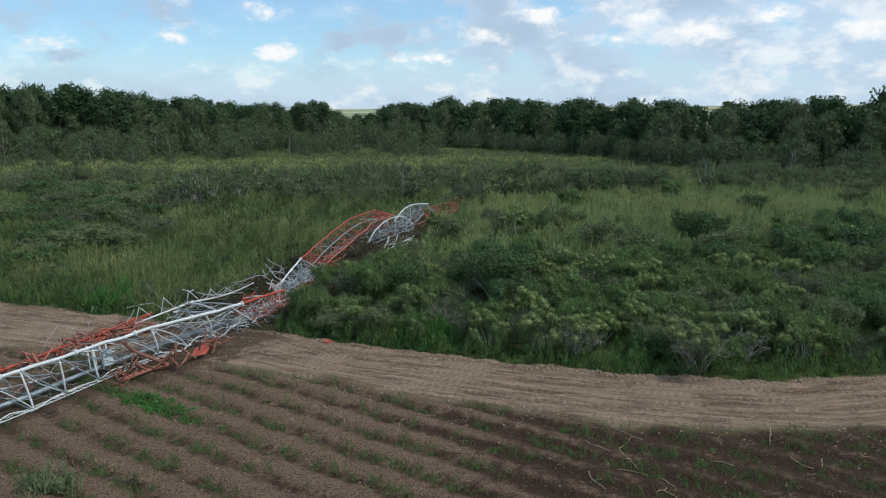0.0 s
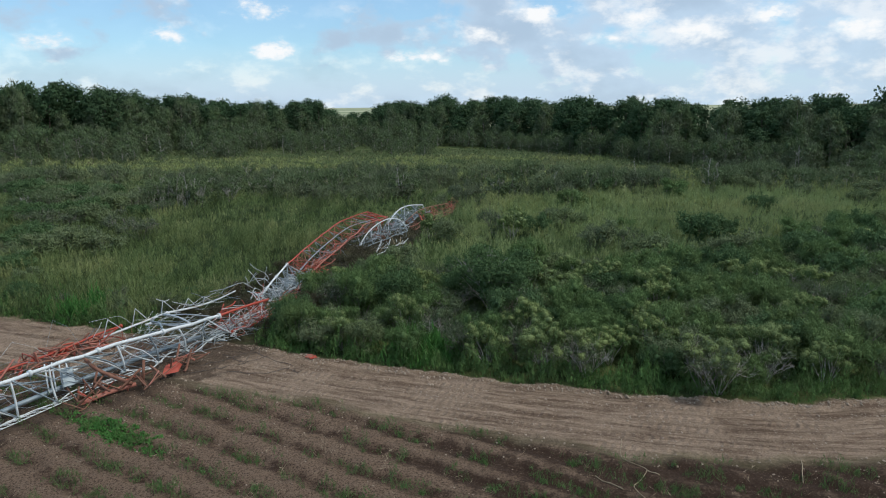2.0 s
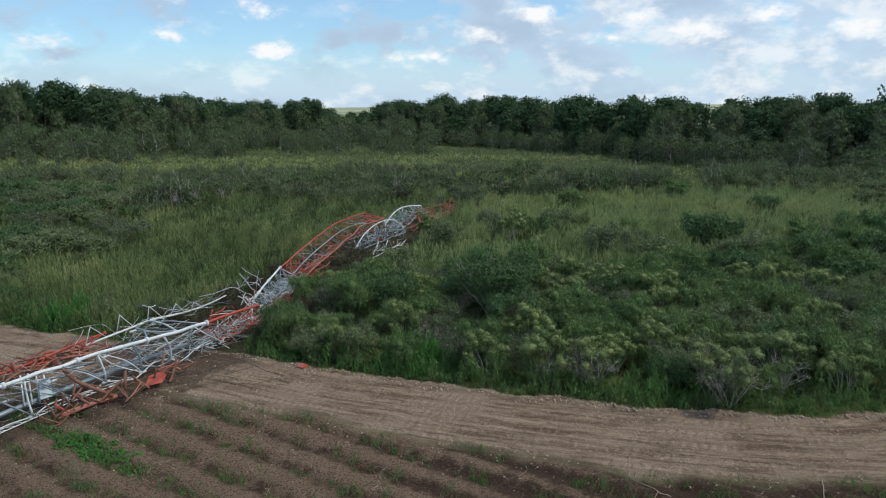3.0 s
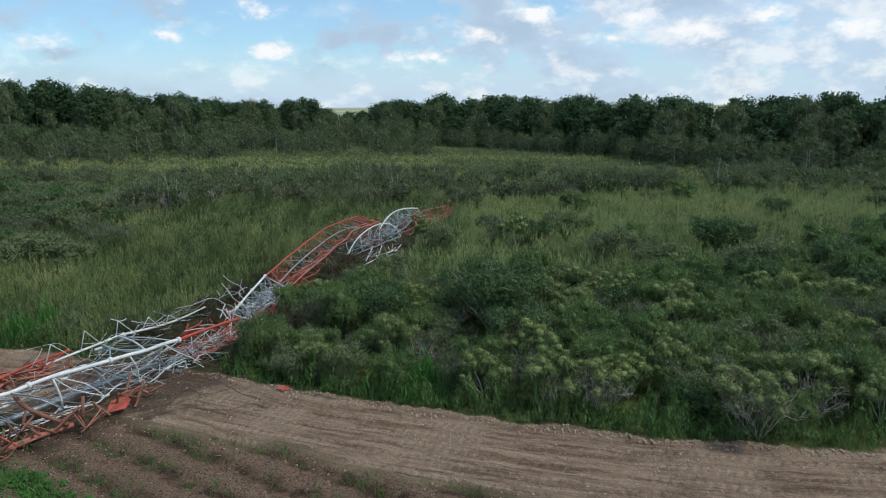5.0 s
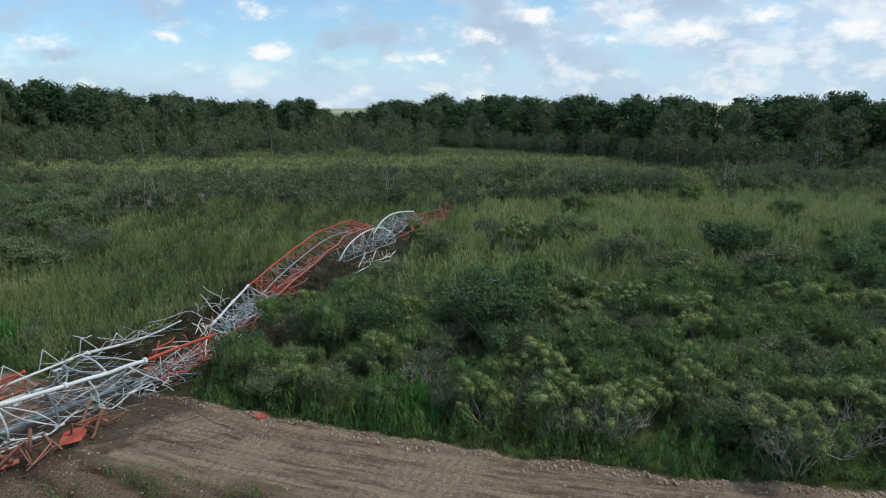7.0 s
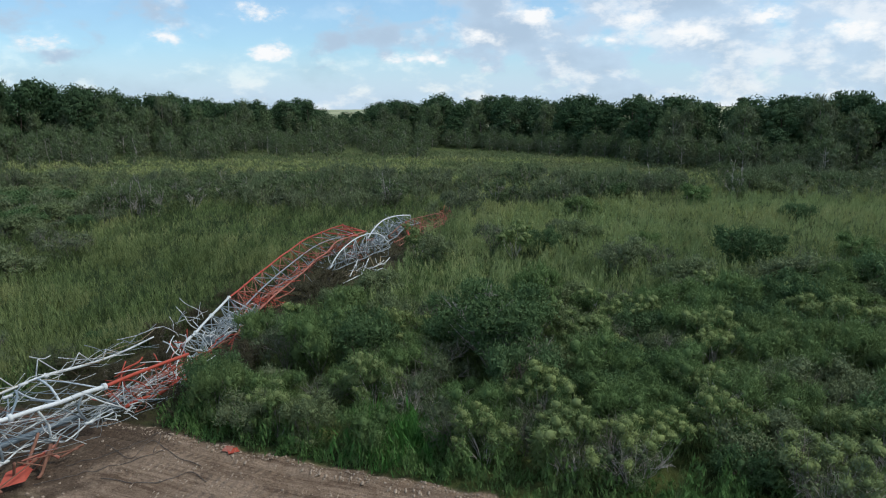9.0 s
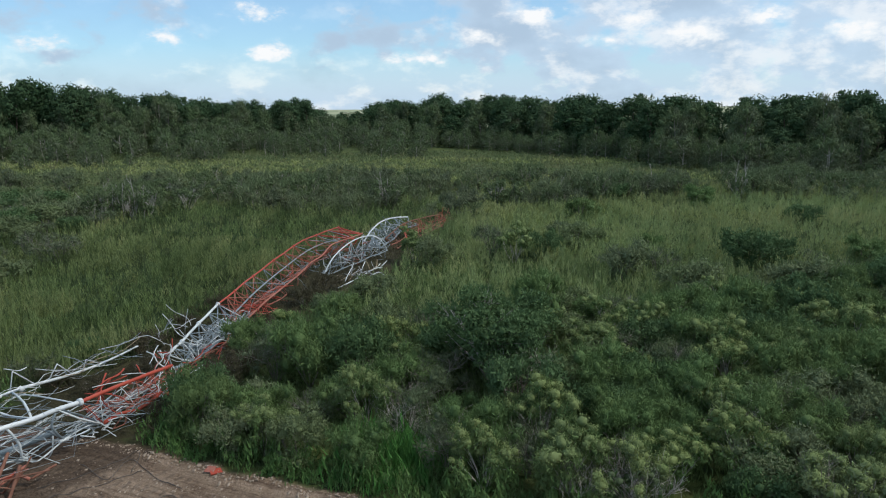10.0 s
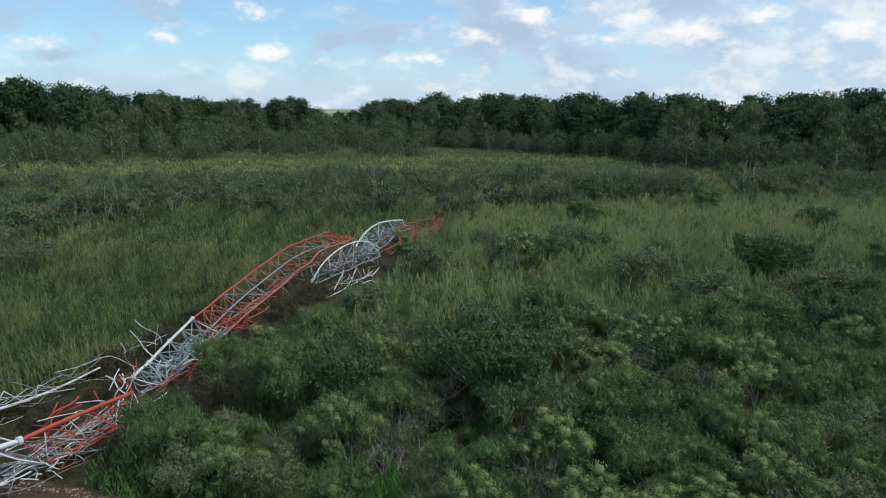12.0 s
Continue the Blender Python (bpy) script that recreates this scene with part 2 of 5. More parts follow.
def sstep(v, lo, hi):
    t = np.clip((v - lo) / (hi - lo), 0, 1)
    return t * t * (3 - 2 * t)


def lay(x, y):
    """For ground points: height, road share, field share, distance from the growth's edge."""
    x, y = np.asarray(x, float), np.asarray(y, float)
    d = edge_y(x) - y                                   # towards the camera
    bare = sstep(d, -0.25, 0.25)
    field = sstep(low_y(x) - y, -0.5, 0.7) * bare
    road = bare * (1 - field)
    h = 0.05 * wob(x, y, 0.35) * (1 - bare) + 0.025 * wob(x, y, 1.3, 3) + 0.016 * wob(x, y, 4.7, 7)
    # berm and ruts
    h += 0.13 * np.exp(-((d - 0.35) / 0.28) ** 2) * (0.75 + 0.5 * wob(x, y, 2.7, 4))
    wave = d + 0.25 * wob(x, 0 * y, 0.12, 9)
    for c, wd, dp in ((0.95, 0.3, 0.05), (2.5, 0.34, 0.06), (4.4, 0.4, 0.03)):
        h -= road * dp * (0.7 + 0.5 * wob(x, y, 0.5, c)) * np.exp(-((wave - c) / wd) ** 2)
        h += road * dp * 0.6 * np.exp(-((wave - c - 0.42) / 0.16) ** 2)
    for c, wd, dp, sw in ((1.55, .13, .05, .3), (2.05, .1, .04, .5), (3.2, .13, .05, .45), (3.75, .11, .045, .6), (5.2, .14, .045, .7), (6.1, .12, .04, .5)):
        line = d + sw * wob(x, 0 * y, 0.09, c * 3) + 0.05 * wob(x, y, 0.8, c)
        deep = np.clip(0.55 + 0.8 * wob(x, 0 * y, 0.23, c * 7), 0, 1.2) * road
        h -= deep * dp * np.exp(-((line - c) / wd) ** 2)
        h += deep * dp * 0.8 * np.exp(-((line - c - 2.2 * wd) / wd) ** 2)
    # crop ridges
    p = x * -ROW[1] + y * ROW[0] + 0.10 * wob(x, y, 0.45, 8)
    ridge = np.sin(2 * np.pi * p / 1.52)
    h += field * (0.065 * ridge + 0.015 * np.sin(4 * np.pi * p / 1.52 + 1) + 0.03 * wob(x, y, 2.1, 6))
    return h, road, field, d, ridge, p


def ground_z(x, y):
    return float(lay(np.array([x]), np.array([y]))[0][0])


def mast_shade(x, y):
    """Share of the mast's shade painted into the soil where it crosses the bare ground."""
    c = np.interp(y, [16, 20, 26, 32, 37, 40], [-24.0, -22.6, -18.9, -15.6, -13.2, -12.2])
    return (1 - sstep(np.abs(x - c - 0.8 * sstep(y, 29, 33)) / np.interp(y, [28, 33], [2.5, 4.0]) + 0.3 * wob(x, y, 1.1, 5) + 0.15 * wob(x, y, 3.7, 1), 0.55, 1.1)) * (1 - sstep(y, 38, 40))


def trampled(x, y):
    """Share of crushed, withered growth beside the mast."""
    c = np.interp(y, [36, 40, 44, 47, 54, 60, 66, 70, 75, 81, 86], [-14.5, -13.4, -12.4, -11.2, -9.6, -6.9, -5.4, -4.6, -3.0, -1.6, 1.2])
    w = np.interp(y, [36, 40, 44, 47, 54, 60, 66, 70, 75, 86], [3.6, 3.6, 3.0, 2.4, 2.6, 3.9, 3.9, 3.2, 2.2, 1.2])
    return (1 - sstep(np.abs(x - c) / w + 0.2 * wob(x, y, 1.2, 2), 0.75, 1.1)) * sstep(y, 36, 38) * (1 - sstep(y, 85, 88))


def ground_mat():
    m, nt, bsdf = base_mat("earth_and_turf", 0.95, 0.0, 0.15)
    att = node(nt, "ShaderNodeAttribute", attribute_name="zones")
    sep = node(nt, "ShaderNodeSeparateXYZ")
    link(nt, att.outputs["Vector"], sep.inputs[0])
    road, field, ridge = sep.outputs
    lane = node(nt, "ShaderNodeAttribute", attribute_name="lane")
    lsep = node(nt, "ShaderNodeSeparateXYZ")
    link(nt, lane.outputs["Vector"], lsep.inputs[0])
    along, off = lsep.outputs[0], lsep.outputs[1]
    place = node(nt, "ShaderNodeNewGeometry").outputs["Position"]
    grit = tex_noise(nt, place, 13.0, 6.0, 0.75)
    fine, mid, big = tex_noise(nt, place, 8.0, 6.0, 0.75), tex_noise(nt, place, 1.6, 6.0, 0.65), tex_noise(nt, place, 0.25, 4.0)
    streak = tex_noise(nt, vmath(nt, "MULTIPLY", lane.outputs["Vector"], (0.22, 2.6, 1.0)), 1.0, 8.0, 0.75)
    road_c = mix(nt, smooth(nt, streak, 0.36, 0.62), (0.118, 0.076, 0.050), (0.35, 0.256, 0.182))
    road_c = mix(nt, smooth(nt, mid, 0.48, 0.64, 0.0, 0.5), road_c, (0.130, 0.084, 0.056))
    road_c = mix(nt, smooth(nt, big, 0.5, 0.62, 0.0, 0.5), road_c, (0.33, 0.242, 0.173))
    road_c = mix(nt, smooth(nt, fine, 0.52, 0.70, 0.0, 0.7), road_c, (0.42, 0.320, 0.236))
    psep = node(nt, "ShaderNodeSeparateXYZ")
    link(nt, place, psep.inputs[0])
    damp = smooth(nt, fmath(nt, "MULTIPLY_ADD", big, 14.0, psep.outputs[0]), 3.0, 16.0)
    # field colour follows the rows: paler on the crests, darker in the furrows
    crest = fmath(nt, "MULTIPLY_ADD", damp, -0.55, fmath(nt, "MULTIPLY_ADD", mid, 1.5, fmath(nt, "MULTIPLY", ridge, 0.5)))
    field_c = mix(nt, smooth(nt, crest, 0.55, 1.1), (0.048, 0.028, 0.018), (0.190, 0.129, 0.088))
    field_c = mix(nt, smooth(nt, fine, 0.54, 0.72, 0.0, 0.5), field_c, (0.13, 0.092, 0.06))
    road_c = mix(nt, smooth(nt, grit, 0.36, 0.50, 0.55, 0.0), road_c, (0.085, 0.056, 0.038))
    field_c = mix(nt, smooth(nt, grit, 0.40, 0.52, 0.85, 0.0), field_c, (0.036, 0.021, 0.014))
    field_c = mix(nt, smooth(nt, grit, 0.54, 0.66, 0.0, 0.5), field_c, (0.24, 0.175, 0.12))
    turf = mix(nt, smooth(nt, mid, 0.35, 0.7), (0.035, 0.055, 0.018), (0.085, 0.115, 0.036))
    turf = mix(nt, smooth(nt, big, 0.45, 0.62, 0.0, 0.5), turf, (0.135, 0.155, 0.05))
    turf = mix(nt, smooth(nt, fine, 0.55, 0.8, 0.0, 0.5), turf, (0.06, 0.045, 0.028))
    # pale stubble fields far off, with the greying of haze put into their colours
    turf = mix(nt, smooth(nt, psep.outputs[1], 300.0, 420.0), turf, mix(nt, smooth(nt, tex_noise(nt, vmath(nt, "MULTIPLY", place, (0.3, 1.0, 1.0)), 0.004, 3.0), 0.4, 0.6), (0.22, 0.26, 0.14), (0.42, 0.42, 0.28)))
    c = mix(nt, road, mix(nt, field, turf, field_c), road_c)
    # dark brown for trampled growth, and for the shade painted under the mast
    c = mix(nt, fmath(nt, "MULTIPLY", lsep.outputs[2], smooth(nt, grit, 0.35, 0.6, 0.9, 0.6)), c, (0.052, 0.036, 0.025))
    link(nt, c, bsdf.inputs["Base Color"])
    # tyre lugs pressed into the wheel lanes
    lug = fmath(nt, "SINE", fmath(nt, "MULTIPLY_ADD", along, 2 * math.pi / 0.36, fmath(nt, "MULTIPLY", fmath(nt, "ABSOLUTE", fmath(nt, "SINE", fmath(nt, "MULTIPLY", off, 3.0))), 2.5)))
    on = smooth(nt, fmath(nt, "SINE", fmath(nt, "MULTIPLY_ADD", off, 2 * math.pi / 1.03, fmath(nt, "MULTIPLY", mid, 1.5))), 0.0, 0.6)
    lug = fmath(nt, "MULTIPLY", fmath(nt, "MULTIPLY", lug, on), fmath(nt, "MULTIPLY", road, smooth(nt, big, 0.40, 0.52)))
    high = fmath(nt, "ADD", fmath(nt, "MULTIPLY", lug, 0.45), fmath(nt, "MULTIPLY_ADD", mid, 0.5, fmath(nt, "ADD", fine, grit)))
    bn = node(nt, "ShaderNodeBump")
    bn.inputs["Strength"].default_value, bn.inputs["Distance"].default_value = 0.85, 0.10
    link(nt, high, bn.inputs["Height"])
    link(nt, bn.outputs[0], bsdf.inputs["Normal"])
    return m


def mesh_of(name, verts, faces, mats, index=None, sm=False):
    """A mesh from arrays; faces is an (n, 3) or (n, 4) array."""
    me = bpy.data.meshes.new(name)
    verts, faces = np.asarray(verts, np.float32), np.asarray(faces, np.int32)
    n, k = faces.shape
    me.vertices.add(len(verts))
    me.vertices.foreach_set("co", verts.ravel())
    me.loops.add(n * k)
    me.loops.foreach_set("vertex_index", faces.ravel())
    me.polygons.add(n)
    me.polygons.foreach_set("loop_start", np.arange(n, dtype=np.int32) * k)
    if index is not None:
        me.polygons.foreach_set("material_index", np.asarray(index, np.int32))
    if sm:
        me.polygons.foreach_set("use_smooth", np.ones(n, bool))
    me.update(calc_edges=True)
    for m in mats:
        me.materials.append(m)
    return me


def build_ground():
    def axis(lo, hi, step, far_lo, far_hi):
        mid = list(np.arange(lo, hi, step))
        a, b, s = [], [], step
        v = lo
        while v > far_lo:
            s *= 1.22
            v -= s
            a.append(v)
        v, s = mid[-1], step
        while v < far_hi:
            s *= 1.22
            v += s
            b.append(v)
        return np.array(a[::-1] + mid + b)
    xs, ys = axis(-24, 25, 0.16, -3500, 3500), axis(18, 40, 0.13, -900, 4500)
    X, Y = np.meshgrid(xs, ys)
    x, y = X.ravel(), Y.ravel()
    h, road, field, d, ridge, p = lay(x, y)
    far = sstep(np.hypot(x, y), 150, 400)
    h = h * (1 - far)
    nx, ny = len(xs), len(ys)
    i = (np.arange(ny - 1)[:, None] * nx + np.arange(nx - 1)[None, :]).ravel()
    me = mesh_of("ground", np.stack([x, y, h], 1), np.stack([i, i + 1, i + nx + 1, i + nx], 1), [ground_mat()], sm=True)
    a = me.attributes.new("zones", "FLOAT_VECTOR", "POINT")
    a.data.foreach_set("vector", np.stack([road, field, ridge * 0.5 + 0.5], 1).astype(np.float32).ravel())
    a = me.attributes.new("lane", "FLOAT_VECTOR", "POINT")
    a.data.foreach_set("vector", np.stack([x * 0.97 - y * 0.2, np.interp(x, EDGE_X, EDGE_Y) - y, np.maximum(trampled(x, y), mast_shade(x, y))], 1).astype(np.float32).ravel())
    return tagged(new("ground", me), "bare rutted brown soil giving way to overgrown green pasture", "ground", kind="structure")


build_ground()


# ---- helpers for things ----
def thing(name, label, category, at=(0, 0, 0), group=""):
    e = new(name)
    e.location = at
    e.empty_display_size = 0.2
    return tagged(e, label, category, group)


def part(name, me, parent, label=""):
    ob = new(name, me)
    ob.parent = parent
    if label:
        tagged(ob, label)
    return ob


def tube_arrays(pts, radii, sides=6):
    """A closed round bar along points."""
    pts = np.asarray(pts, float)
    n = len(pts)
    radii = np.broadcast_to(np.asarray(radii, float), (n,))
    tang = np.gradient(pts, axis=0)
    tang /= np.linalg.norm(tang, axis=1)[:, None] + 1e-9
    ref = np.array([0.0, 0.0, 1.0]) if abs(tang[:, 2]).mean() < 0.8 else np.array([1.0, 0.0, 0.0])
    u = np.cross(tang, ref)
    u /= np.linalg.norm(u, axis=1)[:, None] + 1e-9
    v = np.cross(u, tang)
    a = np.arange(sides) * 2 * np.pi / sides
    ring = u[:, None, :] * np.cos(a)[None, :, None] + v[:, None, :] * np.sin(a)[None, :, None]
    verts = (pts[:, None, :] + ring * radii[:, None, None]).reshape(-1, 3)
    k = np.arange(sides)
    faces = [np.stack([i * sides + k, i * sides + (k + 1) % sides, (i + 1) * sides + (k + 1) % sides, (i + 1) * sides + k], 1) for i in range(n - 1)]
    # end caps, as fans of quads round the last ring
    for i, flip in ((0, True), (n - 1, False)):
        b = i * sides
        for q in range(0, sides - 2, 2):
            f = [b, b + q + 1, b + q + 2, b + min(q + 3, sides - 1)]
            if f[3] == f[2]:
                continue
            faces.append(np.array([f[::-1] if flip else f]))
    return verts, np.concatenate(faces)


class Bits:
    """Collects arrays for one mesh."""

    def __init__(self):
        self.v, self.f, self.m, self.n = [], [], [], 0

    def add(self, verts, faces, mat=0):
        self.v.append(np.asarray(verts, float))
        self.f.append(np.asarray(faces) + self.n)
        self.m.append(np.full(len(faces), mat))
        self.n += len(verts)

    def tube(self, pts, radii, sides=5, mat=0):
        self.add(*tube_arrays(pts, radii, sides), mat)

    def mesh(self, name, mats, sm=False):
        return mesh_of(name, np.concatenate(self.v), np.concatenate(self.f), mats, np.concatenate(self.m), sm)


def tube_mesh(name, pts, radii, mat, sides=6):
    b = Bits()
    b.tube(pts, radii, sides)
    return b.mesh(name, [mat], True)


def curve_through(ctrl, n):
    """n + 1 points along a smooth line through the control points."""
    c = np.asarray(ctrl, float)
    if len(c) == 2:
        return c[0] + (c[1] - c[0]) * np.linspace(0, 1, n + 1)[:, None]
    c = np.vstack([2 * c[0] - c[1], c, 2 * c[-1] - c[-2]])
    seg = len(c) - 3
    out = []
    for s in np.linspace(0, seg, n + 1):
        i = min(int(s), seg - 1)
        t = s - i
        p0, p1, p2, p3 = c[i:i + 4]
        out.append(0.5 * (2 * p1 + (p2 - p0) * t + (2 * p0 - 5 * p1 + 4 * p2 - p3) * t * t + (3 * p1 - p0 - 3 * p2 + p3) * t ** 3))
    return np.array(out)


def unit(v):
    return v / (np.linalg.norm(v, axis=-1, keepdims=True) + 1e-9)


def leaf_arrays(rng, C, U, length, width, face=None):
    """Pointed leaves: centres, ways, lengths and widths; three corners each."""
    n = len(C)
    U = unit(U)
    V = unit(np.cross(U, rng.normal(size=(n, 3)) if face is None else face))
    L, W = (np.broadcast_to(np.asarray(a, float), (n,))[:, None] for a in (length, width))
    verts = np.stack([C - U * L * 0.5 + V * W * 0.5, C - U * L * 0.35 - V * W * 0.5, C + U * L * 0.5], 1).reshape(-1, 3)
    return verts, np.arange(3 * n).reshape(n, 3)


# ---- the fallen mast ----
RNG = np.random.default_rng(11)


def lattice(label, legs, bays, mats, leg_r=0.07, bar_r=0.028, jitter=0.05, lost=0.1, faces=((0, 1), (1, 2), (2, 0)), collars=True, leg_mats=None, slim=1.0, vee=False):
    """A length of lattice mast: legs are control lines; struts and diagonals between them, some bent or missing."""
    t = thing("tower_section", label, "tower section", group="lengths of the fallen mast")
    runs = []
    for k, ctrl in enumerate(legs):
        p = curve_through(ctrl, bays)
        if jitter:
            p[1:-1] += RNG.normal(size=(bays - 1, 3)) * jitter * (0.35 if k == 0 else 1.0) * (np.linspace(0.3, 1.8, bays - 1)[:, None] if vee else 1.0)
        p[:, 2] = np.maximum(p[:, 2], 0.1)
        runs.append(p)
        leg_mat = (leg_mats or mats)[k % len(leg_mats or mats)]
        leg = part("leg", tube_mesh("leg", curve_through(p, bays * 3), leg_r * (slim if k else 1.0), leg_mat, 8), t)
        if collars and (k == 0 or slim == 1.0):
            for q in range(0, bays + 1, 4 if vee else 2):
                way = unit(p[min(q + 1, bays)] - p[max(q - 1, 0)])
                part("flange", tube_mesh("flange", [p[q] - way * 0.07, p[q] - way * 0.06, p[q] + way * 0.06, p[q] + way * 0.07], [leg_r, leg_r * 1.75, leg_r * 1.75, leg_r], leg_mat, 8), leg)
    for a, b in faces:
        for q in range(bays + 1):
            if vee:
                # single zigzag of paired bars, with a node plate at its foot
                if q == bays:
                    continue
                e0, e1 = (runs[a][q], runs[b][q + 1]) if q % 2 else (runs[b][q], runs[a][q + 1])
                side = unit(np.cross(e1 - e0, unit(runs[a][q + 1] - runs[a][q]))) * 0.07
                for sgn in ((1, -1) if q % 2 else (0,)):
                    if RNG.random() < lost:
                        continue
                    bow = RNG.normal(size=3) * jitter * (0.4 + 1.2 * q / bays)
                    part("diagonal_brace", tube_mesh("diagonal_brace", curve_through([e0 + side * sgn, (e0 + e1) / 2 + side * sgn + bow, e1 + side * sgn], 4), 0.62 * bar_r * (0.75 if q % 2 else 1.15), mats[int(RNG.integers(len(mats)))], 5), t)
                foot = runs[b if b else a][q]
                if q % 2 == 0:
                    part("node_plate", tube_mesh("node_plate", [foot - (.09, .16, 0), foot + (.09, .16, 0)], [.075, .05], mats[0], 6), t)
                if RNG.random() < 0.5:
                    part("tie_rod", tube_mesh("tie_rod", [runs[a][q], (runs[a][q] + runs[b][min(q + 2, bays)]) / 2 - (0, 0, .05), runs[b][min(q + 2, bays)]], 0.016, mats[-1], 4), t)
                continue
            ends = [(runs[a][q], runs[b][q], "strut")]
            if q < bays:
                ends.append((runs[a][q], runs[b][q + 1], "diagonal_brace") if q % 2 else (runs[b][q], runs[a][q + 1], "diagonal_brace"))
                if RNG.random() < 0.45:
                    ends.append((runs[b][q], runs[a][q + 1], "tie_rod") if q % 2 else (runs[a][q], runs[b][q + 1], "tie_rod"))
            for e0, e1, nm in ends:
                if RNG.random() < lost:
                    continue
                mid = (e0 + e1) / 2 + RNG.normal(size=3) * jitter * 1.3
                mid[2] = max(mid[2], 0.06)
                r = 0.62 * bar_r * (0.45 if nm == "tie_rod" else RNG.uniform(0.85, 1.15))
                part(nm, tube_mesh(nm, curve_through([e0, mid, e1], 4), r, mats[int(RNG.integers(len(mats)))], 5), t)
    return t


def bent_bars(label, line, count, spread, reach, mats, radius=(0.015, 0.04), rise=0.8, kink=0.35, name="twisted_bars", piece="bent_bar", along=0.8):
    """A tangle of bent bars strewn along a line."""
    t = thing(name, label, "wreckage", group="tangled wreckage of the mast")
    p = curve_through(line, 40)
    for _ in range(count):
        i = int(RNG.integers(0, 40))
        way = unit(p[i + 1] - p[i])
        c = p[i] + RNG.normal(size=3) * np.array([spread, spread, 0]) + np.array([0, 0, abs(RNG.normal()) * rise * 0.5])
        d = unit(way * along + RNG.normal(size=3) * np.array([0.6, 0.6, 0.45]) * (1.2 - along))
        ln = RNG.uniform(*reach)
        pts = [c - d * ln / 2, c - d * ln / 6 + RNG.normal(size=3) * kink * ln * 0.16, c + d * ln / 6 + RNG.normal(size=3) * kink * ln * 0.16, c + d * ln / 2]
        q = curve_through(pts, 7)
        q[:, 2] = np.maximum(q[:, 2], 0.05)
        part(piece, tube_mesh(piece, q, 0.58 * RNG.uniform(*radius), mats[int(RNG.integers(len(mats)))], 5), t)
    return t


def plate(me_name, corners, thick, mat):
    b = bmesh.new()
    c = [Vector(v) for v in corners]
    nrm = (c[1] - c[0]).cross(c[2] - c[0]).normalized() * thick
    lo = [b.verts.new(v) for v in c]
    hi = [b.verts.new(v + nrm) for v in c]
    b.faces.new(lo[::-1])
    b.faces.new(hi)
    for i in range(len(c)):
        j = (i + 1) % len(c)
        b.faces.new((lo[i], lo[j], hi[j], hi[i]))
    me = bpy.data.meshes.new(me_name)
    b.to_mesh(me)
    b.free()
    me.materials.append(mat)
    return me


